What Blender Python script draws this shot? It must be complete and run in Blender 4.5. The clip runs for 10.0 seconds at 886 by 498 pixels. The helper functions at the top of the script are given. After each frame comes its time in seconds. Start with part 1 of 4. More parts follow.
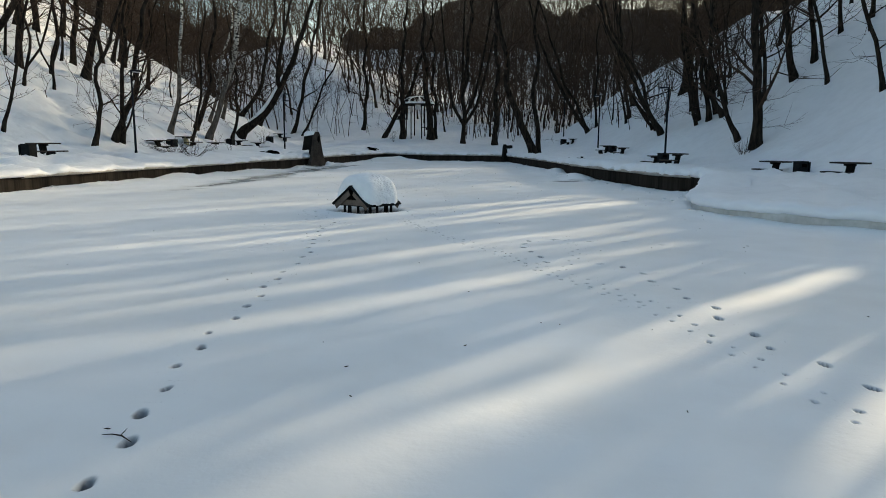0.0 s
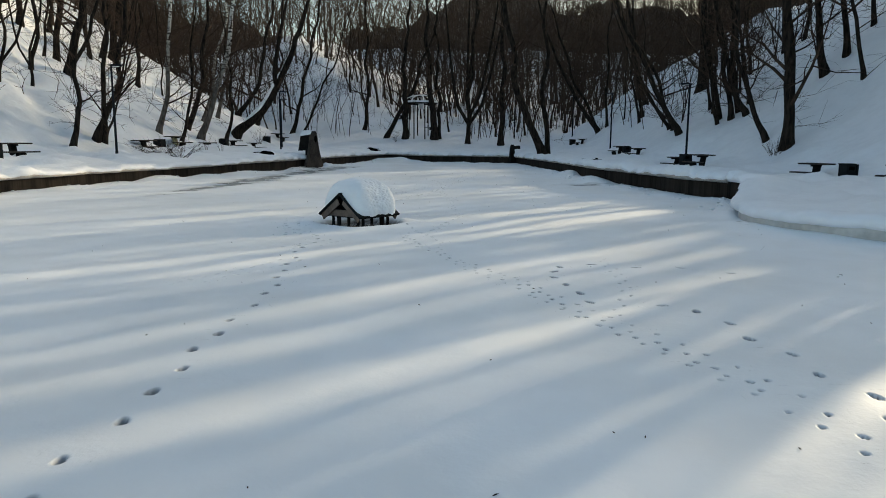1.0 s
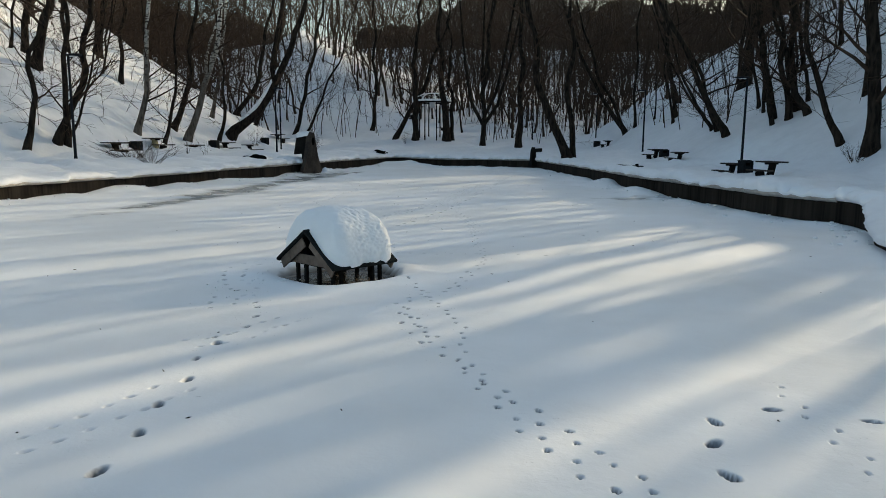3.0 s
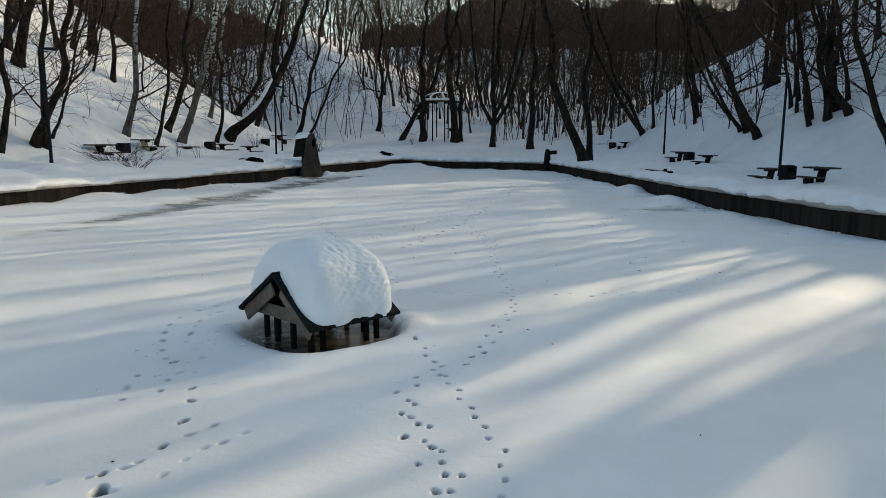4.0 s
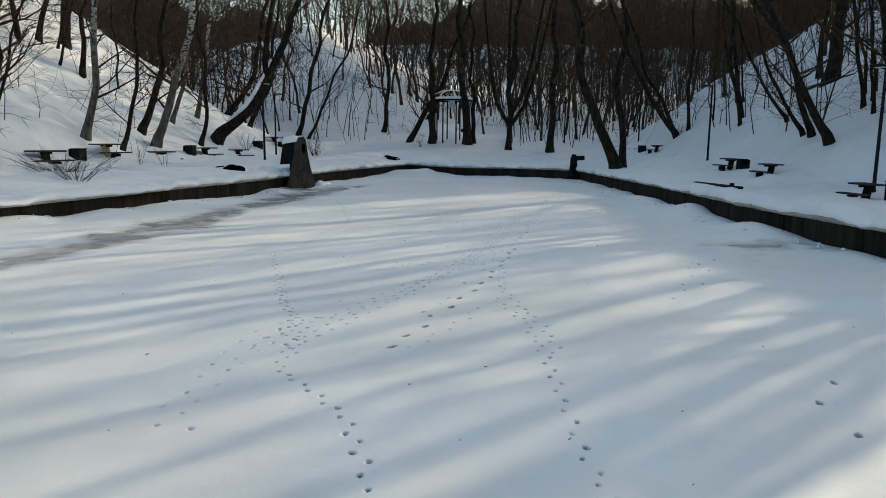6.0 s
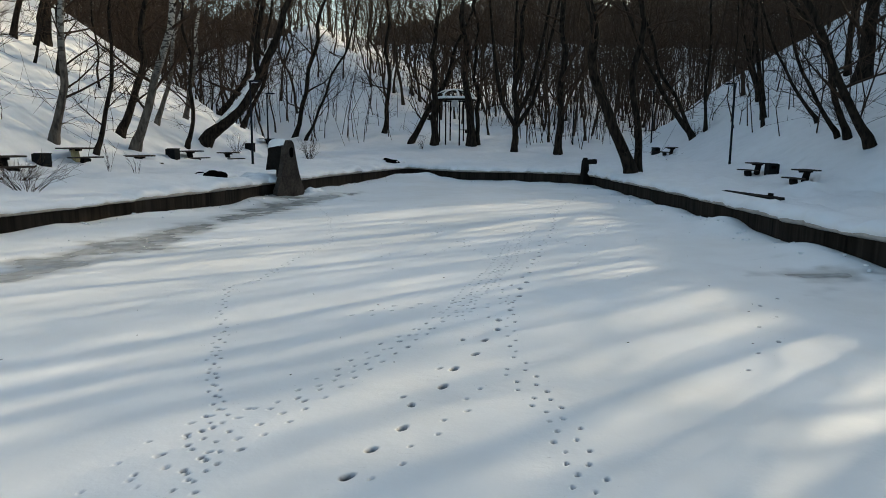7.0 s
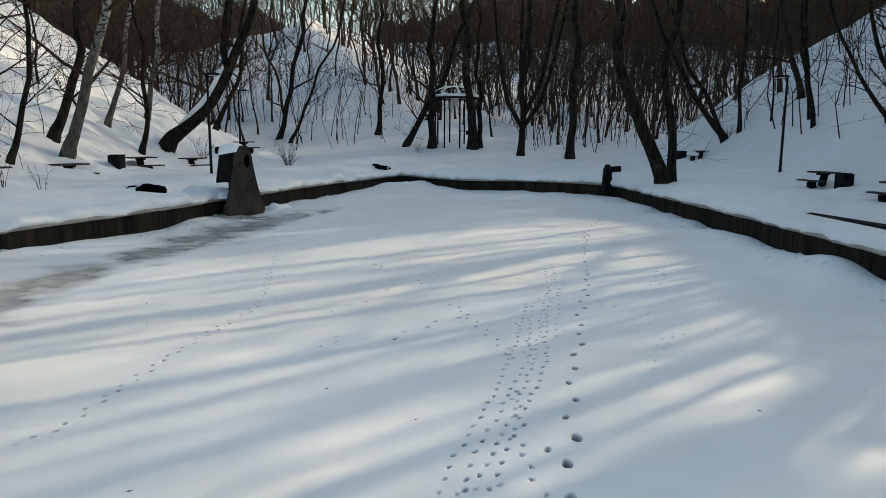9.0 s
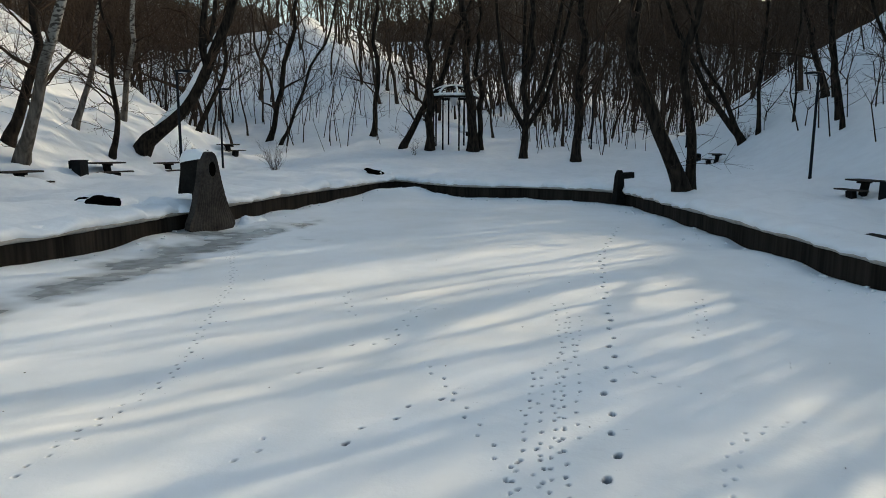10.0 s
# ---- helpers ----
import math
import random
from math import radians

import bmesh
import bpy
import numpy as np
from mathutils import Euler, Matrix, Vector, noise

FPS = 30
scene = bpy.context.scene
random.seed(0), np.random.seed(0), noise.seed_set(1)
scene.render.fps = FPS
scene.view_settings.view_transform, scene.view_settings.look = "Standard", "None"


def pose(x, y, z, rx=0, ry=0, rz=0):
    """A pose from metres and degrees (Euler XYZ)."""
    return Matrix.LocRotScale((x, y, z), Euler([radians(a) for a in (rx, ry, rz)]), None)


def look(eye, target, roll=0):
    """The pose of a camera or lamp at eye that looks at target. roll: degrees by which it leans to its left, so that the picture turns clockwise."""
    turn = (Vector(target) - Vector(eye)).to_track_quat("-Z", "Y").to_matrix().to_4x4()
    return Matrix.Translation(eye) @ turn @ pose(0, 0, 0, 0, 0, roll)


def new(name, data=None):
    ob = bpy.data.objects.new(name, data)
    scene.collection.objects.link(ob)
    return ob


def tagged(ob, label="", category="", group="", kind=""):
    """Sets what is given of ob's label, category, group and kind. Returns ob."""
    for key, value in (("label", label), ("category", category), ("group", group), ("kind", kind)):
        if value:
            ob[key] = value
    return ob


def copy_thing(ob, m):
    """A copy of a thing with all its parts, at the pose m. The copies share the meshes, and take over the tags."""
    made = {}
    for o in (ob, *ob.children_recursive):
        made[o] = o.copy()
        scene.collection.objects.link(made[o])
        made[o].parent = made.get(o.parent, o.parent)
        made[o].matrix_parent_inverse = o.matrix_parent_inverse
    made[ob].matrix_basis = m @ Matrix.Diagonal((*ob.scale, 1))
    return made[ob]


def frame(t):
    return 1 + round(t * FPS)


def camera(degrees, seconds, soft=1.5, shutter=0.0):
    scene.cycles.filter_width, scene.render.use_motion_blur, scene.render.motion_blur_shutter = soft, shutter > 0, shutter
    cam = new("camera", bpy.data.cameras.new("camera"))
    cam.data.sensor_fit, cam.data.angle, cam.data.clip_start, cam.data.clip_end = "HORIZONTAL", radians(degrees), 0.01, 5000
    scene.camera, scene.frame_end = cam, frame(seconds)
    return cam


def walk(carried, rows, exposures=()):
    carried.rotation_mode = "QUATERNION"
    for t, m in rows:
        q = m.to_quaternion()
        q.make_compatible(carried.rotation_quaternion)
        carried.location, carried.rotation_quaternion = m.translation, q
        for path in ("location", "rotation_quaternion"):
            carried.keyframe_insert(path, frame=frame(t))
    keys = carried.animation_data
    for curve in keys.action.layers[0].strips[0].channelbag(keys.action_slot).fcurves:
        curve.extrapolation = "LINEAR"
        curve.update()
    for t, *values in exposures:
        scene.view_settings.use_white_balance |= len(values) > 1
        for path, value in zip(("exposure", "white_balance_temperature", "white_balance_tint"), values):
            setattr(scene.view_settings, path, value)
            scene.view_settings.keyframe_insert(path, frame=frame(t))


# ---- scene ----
cam = camera(65.5, 10.0, soft=0.9)
# seconds, eye x y z in metres, yaw to the left, pitch up, roll
PATH = [
    (0, 0.000, 0.000, 1.594, 0.130, -8.976, 0.269),
    (0.5, -0.032, 1.184, 1.568, 0.263, -8.952, 0.307),
    (1, -0.053, 2.363, 1.572, 0.420, -8.942, 0.289),
    (1.5, -0.071, 3.506, 1.580, 0.596, -8.943, 0.290),
    (2, -0.107, 4.649, 1.606, 0.836, -8.924, 0.276),
    (2.5, -0.147, 5.782, 1.640, 1.090, -8.928, 0.303),
    (4, -0.377, 9.238, 1.766, 1.936, -8.927, 0.394),
    (4.5, -0.482, 10.434, 1.813, 2.167, -8.939, 0.387),
    (5, -0.563, 11.687, 1.883, 2.373, -8.973, 0.404),
    (5.5, -0.650, 12.897, 1.948, 2.541, -9.006, 0.470),
    (7, -0.623, 16.506, 2.123, 3.129, -9.032, 0.441),
    (7.5, -0.620, 17.783, 2.187, 3.245, -9.055, 0.406),
    (8, -0.646, 19.078, 2.208, 3.285, -9.035, 0.319),
    (8.5, -0.655, 20.381, 2.229, 3.314, -9.028, 0.282),
    (9, -0.655, 21.633, 2.256, 3.342, -9.001, 0.335),
    (9.5, -0.663, 22.874, 2.304, 3.387, -9.009, 0.351),
    (10, -0.569, 24.138, 2.393, 3.514, -9.035, 0.289),
]
walk(cam, [(t, Matrix.Translation((x, y, z)) @ pose(0, 0, 0, 0, 0, yaw) @ pose(0, 0, 0, 90 + pitch) @ pose(0, 0, 0, 0, 0, roll))
           for t, x, y, z, yaw, pitch, roll in PATH],
     exposures=[(0.0, 0.6, 7000, 0), (2.5, 0.57, 6950, 0), (5.0, 0.62, 6950, 0), (10.0, 0.79, 7050, 0)])

# ---- daylight: a low sun over the hill on the far side of the pond, and a clear pale sky ----
SUN_TURN, SUN_UP = 44.0, 19.5  # degrees from +x towards +y, and above the horizon
sun_way = Vector((math.cos(radians(SUN_TURN)) * math.cos(radians(SUN_UP)), math.sin(radians(SUN_TURN)) * math.cos(radians(SUN_UP)), math.sin(radians(SUN_UP))))
world = bpy.data.worlds.new("winter_sky")
scene.world = world
world.use_nodes = True
wn = world.node_tree.nodes
sky = wn.new("ShaderNodeTexSky")
sky.sky_type, sky.sun_disc = "NISHITA", False
sky.sun_elevation, sky.sun_rotation = radians(SUN_UP), radians(90 - SUN_TURN)
sky.air_density, sky.dust_density, sky.ozone_density = 1.0, 2.5, 0.9
wn["Background"].inputs["Strength"].default_value = 0.15
world.node_tree.links.new(sky.outputs["Color"], wn["Background"].inputs["Color"])
sun_lamp = new("sun", bpy.data.lights.new("sun", "SUN"))
sun_lamp.data.energy, sun_lamp.data.angle, sun_lamp.data.color = 3.3, radians(0.6), (1.0, 0.82, 0.62)
sun_lamp.matrix_world = look(sun_way * 60, (0, 0, 0))

# ---- materials ----
def material(name, base, rough=0.7, metal=0.0):
    m = bpy.data.materials.new(name)
    m.use_nodes = True
    b = m.node_tree.nodes["Principled BSDF"]
    b.inputs["Base Color"].default_value, b.inputs["Roughness"].default_value, b.inputs["Metallic"].default_value = (*base, 1), rough, metal
    b.inputs["Specular IOR Level"].default_value = 0.2
    return m, m.node_tree, b


def noise_node(tree, scale, detail=4, stretch=(1, 1, 1), coords="Object"):
    co, mp, no = (tree.nodes.new("ShaderNode" + k) for k in ("TexCoord", "Mapping", "TexNoise"))
    mp.inputs["Scale"].default_value = stretch
    no.inputs["Scale"].default_value, no.inputs["Detail"].default_value = scale, detail
    tree.links.new(co.outputs[coords], mp.inputs["Vector"])
    tree.links.new(mp.outputs["Vector"], no.inputs["Vector"])
    return no.outputs["Fac"]


def ramp_node(tree, fac, stops):
    r = tree.nodes.new("ShaderNodeValToRGB")
    e = r.color_ramp.elements
    while len(e) < len(stops):
        e.new(0.5)
    for k, (p, c) in enumerate(stops):
        e[k].position, e[k].color = p, (*c, 1)
    tree.links.new(fac, r.inputs["Fac"])
    return r.outputs["Color"]


def mix_node(tree, a, b, fac=0.5, how="MIX"):
    m = tree.nodes.new("ShaderNodeMix")
    m.data_type, m.blend_type = "RGBA", how
    for sock, v in ((m.inputs["A"], a), (m.inputs["B"], b), (m.inputs["Factor"], fac)):
        if hasattr(v, "is_linked"):
            tree.links.new(v, sock)
        else:
            sock.default_value = v if isinstance(v, float) else (*v, 1)
    return m.outputs["Result"]


def bump(tree, b, heights):
    last = None
    for h, strength, dist in heights:
        n = tree.nodes.new("ShaderNodeBump")
        n.inputs["Strength"].default_value, n.inputs["Distance"].default_value = strength, dist
        tree.links.new(h, n.inputs["Height"])
        if last:
            tree.links.new(last, n.inputs["Normal"])
        last = n.outputs["Normal"]
    tree.links.new(last, b.inputs["Normal"])


def two_scale(name, dark, light, rough, fine=30, coarse=3, relief=0.004, stretch=(1, 1, 1), metal=0.0):
    m, t, b = material(name, light, rough, metal)
    f, c = noise_node(t, fine, 6, stretch), noise_node(t, coarse, 3, stretch)
    b.inputs["Specular IOR Level"].default_value = 0.06 if rough > 0.7 else 0.25
    col = mix_node(t, ramp_node(t, f, [(0.3, dark), (0.7, light)]), ramp_node(t, c, [(0.35, dark), (0.65, light)]), 0.5)
    t.links.new(col, b.inputs["Base Color"])
    bump(t, b, [(f, 0.6, relief), (c, 0.4, relief * 4)])
    return m


def snow_material(name, tone, fine_relief=0.008, coarse_relief=0.09):
    m, t, b = material(name, tone, 0.55)
    f, c, g = noise_node(t, 45, 5), noise_node(t, 2.2, 4), noise_node(t, 0.35, 3)
    dim = tuple(v * 0.9 for v in tone)
    col = mix_node(t, ramp_node(t, c, [(0.3, dim), (0.6, tone)]), ramp_node(t, g, [(0.35, dim), (0.65, tone)]), 0.5)
    t.links.new(col, b.inputs["Base Color"])
    b.inputs["Specular IOR Level"].default_value = 0.25
    bump(t, b, [(c, 0.35, coarse_relief), (f, 0.3, fine_relief)])
    return m


SNOW = snow_material("bank_snow", (0.86, 0.87, 0.89))
ROOF_SNOW = snow_material("roof_snow", (0.88, 0.89, 0.9), 0.008, 0.03)


def bark_material(name, dark, light, birch=False):
    m, t, b = material(name, dark, 0.9)
    b.inputs["Specular IOR Level"].default_value = 0.06
    f = noise_node(t, 9, 6, (1, 1, 0.25))
    col = ramp_node(t, f, [(0.35, dark), (0.7, light)])
    if birch:
        p = ramp_node(t, noise_node(t, 5, 5, (1, 1, 2.5)), [(0.44, (0.03, 0.026, 0.022)), (0.5, (0.5, 0.48, 0.44))])
        co, sep = t.nodes.new("ShaderNodeTexCoord"), t.nodes.new("ShaderNodeSeparateXYZ")
        t.links.new(co.outputs["Object"], sep.inputs[0])
        r = t.nodes.new("ShaderNodeMapRange")
        r.inputs["From Min"].default_value, r.inputs["From Max"].default_value = 2.5, 6.5
        t.links.new(sep.outputs["Z"], r.inputs["Value"])
        col = mix_node(t, col, p, r.outputs["Result"])
    t.links.new(col, b.inputs["Base Color"])
    bump(t, b, [(f, 0.8, 0.02)])
    return m


BARK = bark_material("alder_bark", (0.007, 0.006, 0.005), (0.036, 0.028, 0.022))
BIRCH = bark_material("birch_bark", (0.05, 0.042, 0.036), (0.16, 0.14, 0.12), True)
TWIG = two_scale("twig_bark", (0.018, 0.013, 0.01), (0.075, 0.05, 0.036), 0.9, 8, 1)
WOODS = two_scale("woods_bark", (0.02, 0.0145, 0.011), (0.085, 0.06, 0.044), 0.9, 6, 0.4)
CONCRETE = two_scale("weathered_concrete", (0.004, 0.0034, 0.003), (0.04, 0.033, 0.027), 0.9, 7, 1.5, 0.006, (1.8, 1.8, 0.1))
BOARD = two_scale("grey_board", (0.1, 0.078, 0.064), (0.22, 0.175, 0.145), 0.8, 14, 2, 0.003, (6, 1, 1))
DARK_WOOD = two_scale("dark_stained_wood", (0.004, 0.0038, 0.0035), (0.016, 0.015, 0.014), 0.8, 16, 2, 0.003)
ROOFING = two_scale("roof_felt", (0.005, 0.006, 0.006), (0.018, 0.02, 0.02), 0.8, 30, 3)
PLANK = two_scale("weathered_plank", (0.022, 0.018, 0.016), (0.085, 0.07, 0.06), 0.85, 14, 2, 0.003)
PAINT_DARK = two_scale("dark_green_paint", (0.005, 0.006, 0.007), (0.015, 0.017, 0.019), 0.75, 20, 3)
POLE_PAINT = two_scale("black_pole_paint", (0.007, 0.008, 0.01), (0.02, 0.022, 0.027), 0.72, 20, 2)
PALE = two_scale("pale_plastic", (0.45, 0.46, 0.48), (0.7, 0.71, 0.73), 0.5, 20, 3)
# near-black that puts the shade of a recess into solid pieces' colour
RECESS_SHADE = two_scale("recess_shade", (0.001, 0.001, 0.001), (0.004, 0.0035, 0.003), 1.0, 10, 2)
RECESS_SHADE.node_tree.nodes["Principled BSDF"].inputs["Specular IOR Level"].default_value = 0.0
STONE = two_scale("pale_kerb_stone", (0.42, 0.41, 0.39), (0.62, 0.61, 0.59), 0.8, 9, 1.5)
YELLOW = two_scale("faded_yellow_paint", (0.26, 0.23, 0.12), (0.42, 0.38, 0.22), 0.7, 20, 3)
DISTANCE, far_t, far_b = material("distant_wood", (0.1, 0.08, 0.07), 1.0)
far_b.inputs["Specular IOR Level"].default_value = 0.0
far_stems = ramp_node(far_t, noise_node(far_t, 1.7, 6, (1, 1, 0.07)), [(0.4, (0.02, 0.015, 0.012)), (0.52, (0.09, 0.072, 0.06)), (0.66, (0.32, 0.29, 0.27))])
far_t.links.new(mix_node(far_t, far_stems, ramp_node(far_t, noise_node(far_t, 0.09, 4), [(0.35, (0.04, 0.032, 0.027)), (0.65, (0.17, 0.14, 0.12))]), 0.45), far_b.inputs["Base Color"])

# ---- mesh helpers ----
def quick_mesh(name, verts, quads, mat, smooth=True):
    me = bpy.data.meshes.new(name)
    verts, quads = np.asarray(verts, np.float32), np.asarray(quads, np.int32)
    n = quads.shape[1]
    me.vertices.add(len(verts)), me.loops.add(quads.size), me.polygons.add(len(quads))
    me.vertices.foreach_set("co", verts.ravel())
    me.loops.foreach_set("vertex_index", quads.ravel())
    me.polygons.foreach_set("loop_start", np.arange(len(quads), dtype=np.int32) * n)
    me.polygons.foreach_set("use_smooth", np.full(len(quads), smooth))
    me.update(calc_edges=True)
    me.validate()
    me.materials.append(mat)
    return me


def part(name, bm, mat, parent=None, label=""):
    """One mesh object out of a bmesh or a mesh, under a thing or a part."""
    if isinstance(bm, bpy.types.Mesh):
        me = bm
    else:
        me = bpy.data.meshes.new(name)
        bm.to_mesh(me)
        bm.free()
        me.materials.append(mat)
    ob = new(name, me)
    if parent is not None:
        ob.parent = parent
    return tagged(ob, label)


def thing(name, m, label, category, group=""):
    ob = new(name)
    ob.empty_display_size = 0.1
    ob.matrix_basis = m
    return tagged(ob, label, category, group)


def box(size, at=(0, 0, 0), turn=(0, 0, 0), bevel=0.006, bm=None):
    bm = bm or bmesh.new()
    made = bmesh.ops.create_cube(bm, size=1, matrix=pose(*at, *turn) @ Matrix.Diagonal((*size, 1)))
    if bevel:
        edges = list({e for v in made["verts"] for e in v.link_edges})
        bmesh.ops.bevel(bm, geom=edges, offset=bevel, segments=1, affect="EDGES")
    return bm


def rod(r0, r1, length, at=(0, 0, 0), turn=(0, 0, 0), sides=12, bm=None):
    bm = bm or bmesh.new()
    bmesh.ops.create_cone(bm, cap_ends=True, segments=sides, radius1=r0, radius2=r1, depth=length, matrix=pose(*at, *turn) @ pose(0, 0, length / 2))
    return bm


# ---- the lie of the land ----
def soft_rise(d, w=1.5):
    return np.where(d > w, d, np.where(d < -w, 0, (d + w) ** 2 / (4 * w)))


def step_between(a, b, v):
    t = np.clip((v - a) / (b - a), 0, 1)
    return t * t * (3 - 2 * t)


def land(x, y):
    """Height of the snow on the banks and hills round the pond."""
    x, y = np.asarray(x, float), np.asarray(y, float)
    near_r = step_between(5, 9, x) * step_between(42, 30, y)
    base = 0.66 - 0.1 * near_r + 0.25 * step_between(2, -9, x) + 0.4 * step_between(37, 57, y) * step_between(6.5, 10, x) + 1.6 * step_between(57, 79, y)
    foot_r = 10.6 + 2.0 * step_between(43, 29, y) + 0.95 * soft_rise(y - 70.5, 3.5) + 0.28 * soft_rise(10 - y, 5)
    crest = 14.5 - 3.0 * step_between(40, 60, y)
    right = 0.61 * soft_rise(x - foot_r, 1.2)
    right = np.where(right > crest, crest + 0.08 * (right - crest), right)
    foot_l = -14.0 + 1.56 * step_between(54, 62, y) - 0.6 * step_between(38, 50, y) - 1.6 * soft_rise(y - 63.4, 3.5) - 0.4 * soft_rise(30 - y, 6) - 0.2 * soft_rise(42 - y, 5)
    left = 0.63 * soft_rise(foot_l - x, 1.5)
    left = np.where(left > 20, 20 + 0.3 * (left - 20), left)
    knoll = np.minimum(np.minimum(0.211 * soft_rise(y - 71.5, 5), 0.45 * soft_rise(-1.9 - x, 3)), np.maximum(17.9 - 0.5 * np.abs(x + 14), 0))
    knoll = knoll * step_between(-75, -40, x)
    back = np.minimum(0.24 * soft_rise(y - 150, 14), 22)
    return base + np.maximum(np.maximum(right, left), np.maximum(knoll, back)) + 0.12 * soft_rise(np.minimum(y, 150) - 80, 8)


RIM = [(7.6, 21.3), (6.9, 23.2), (6.65, 25.7), (6.25, 28.1), (5.85, 31.1), (5.7, 35.2), (5.42, 39.6), (5.02, 44.5), (4.6, 49.0), (4.1, 50.2), (2.9, 51.3), (1, 52.2),
       (-1.3, 52.4), (-3.2, 54.1), (-4.8, 55.9), (-6, 51.9), (-7.3, 47), (-8.2, 41.5), (-8.9, 37.3), (-10.2, 33.1), (-11.95, 27.6), (-13.1, 20.1),
       (-13.8, 10), (-14, -5), (-10, -17), (4, -18), (11, -7), (10.5, 5), (8.3, 11.4), (7.2, 13), (6.2, 14.3), (5.8, 15.6), (6.5, 18), (7.5, 19.9)]


def rim_curve(pts, per=10):
    """A smooth closed line through the corners of the pond."""
    p, line = np.array(pts, float), []
    for i in range(len(p)):
        a, b, c, d = p[i - 1], p[i], p[(i + 1) % len(p)], p[(i + 2) % len(p)]
        for u in np.arange(per) / per:
            line.append(0.5 * (2 * b + (c - a) * u + (2 * a - 5 * b + 4 * c - d) * u * u + (3 * b - a - 3 * c + d) * u**3))
    return np.array(line)


RIM_LINE = rim_curve(RIM, 26)


def from_rim(x, y, line=rim_curve(RIM, 4)):
    """Distance to the pond's edge: below nought over the ice."""
    x, y = np.asarray(x, float), np.asarray(y, float)
    d, inside = np.full(x.shape, 1e9), np.zeros(x.shape, bool)
    for (ax, ay), (bx, by) in zip(np.roll(line, 1, 0), line):
        ex, ey = bx - ax, by - ay
        t = np.clip(((x - ax) * ex + (y - ay) * ey) / (ex * ex + ey * ey + 1e-12), 0, 1)
        d = np.minimum(d, np.hypot(x - ax - t * ex, y - ay - t * ey))
        inside ^= ((ay > y) != (by > y)) & (x < ex * (y - ay) / (ey if ey else 1e-9) + ax)
    return np.where(inside, -d, d)


def lumps(x, y, seed, *waves):
    """A smooth uneven surface: sums of turned sine waves of (length, height)."""
    rng, z = np.random.RandomState(seed), np.zeros(np.shape(x))
    for length, height in waves:
        for _ in range(7):
            a, p, q = rng.uniform(0, 6.283), rng.uniform(0, 6.283), rng.uniform(0.7, 1.4) * 6.283 / length
            z = z + height / 2.6 * np.sin((np.cos(a) * x + np.sin(a) * y) * q + p + 1.3 * np.sin((np.sin(a) * x - np.cos(a) * y) * q * 0.6 + p * 2))
    return z


def wall_top(x, y):
    """The pond wall is about half a metre high, and lower round the spit of snow."""
    return 0.5 - 0.34 * step_between(20.8, 18.6, y) * (x > 0) - 0.09 * step_between(37, 29, y) * (x < 0)


def sheet(xs, ys, height, keep=None):
    gx, gy = np.meshgrid(xs, ys)
    z = height(gx, gy)
    idx = np.arange(gx.size).reshape(gx.shape)
    q = np.stack([idx[:-1, :-1], idx[:-1, 1:], idx[1:, 1:], idx[1:, :-1]], -1).reshape(-1, 4)
    if keep is not None:
        q = q[keep(gx, gy).ravel()[q].any(1)]
    used = np.unique(q)
    back = np.zeros(gx.size, int)
    back[used] = np.arange(len(used))
    return np.stack([gx, gy, z], -1).reshape(-1, 3)[used], back[q]


def steps(*runs):
    return np.unique(np.round(np.concatenate([np.arange(a, b, s) for a, b, s in runs]), 3))


def ground_height(x, y):
    d = from_rim(x, y)
    h = land(x, y)
    edge = wall_top(x, y) + 0.17
    h = edge + (h - edge) * step_between(0.2, 3.0, d)
    rough = lumps(x, y, 3, (9, 0.07), (3.2, 0.06), (1.3, 0.035)) * step_between(0.5, 2.5, d) + lumps(x, y, 41, (2.2, 0.09), (0.9, 0.05)) * step_between(-11, -15, x) * step_between(75, 60, y) + lumps(x, y, 8, (17, 0.5)) * step_between(0.8, 4, h - 0.9)
    rough = rough + lumps(x, y, 52, (1.7, 0.045), (0.95, 0.03)) * step_between(0.8, 2, d) * step_between(8, 5, d) * (x > 0)
    trod = -0.13 * np.maximum(0, lumps(x, y, 21, (0.8, 0.6))) * np.exp(-(((d - 2.4) / 0.9) ** 2)) * (x < 0)
    trench = np.abs(x - np.interp(y, [33.1, 33.7, 35.5, 38.6, 43.5, 49.4, 56], [-17.5, -18.7, -20.0, -21.7, -24.1, -27.0, -31]))
    trod = trod - 0.3 * np.exp(-((trench / 0.55) ** 2)) * step_between(32.8, 33.6, y) * step_between(58, 52, y)
    h = h + rough + trod
    return np.where(d < 0.25, -0.5, h)


def surface(x, y):
    return float(ground_height(np.array([float(x)]), np.array([float(y)]))[0])


gv, gq = sheet(steps((-340, -90, 25), (-90, -40, 4), (-40, -29, 1.0), (-29, -18, 0.35), (-18, -4, 0.3), (-4, 14, 0.3), (14, 30, 0.6), (30, 60, 2), (60, 100, 5), (100, 345, 30)),
               steps((-200, -40, 20), (-40, 6, 3), (6, 62, 0.3), (62, 80, 0.6), (80, 130, 2), (130, 200, 5), (200, 420, 30)), ground_height,
               lambda x, y: from_rim(x, y) > 0.2)
ground = tagged(new("ground", quick_mesh("ground", gv, gq, SNOW)), "deep snow on the pond banks and wooded hillsides", "snow", kind="structure")


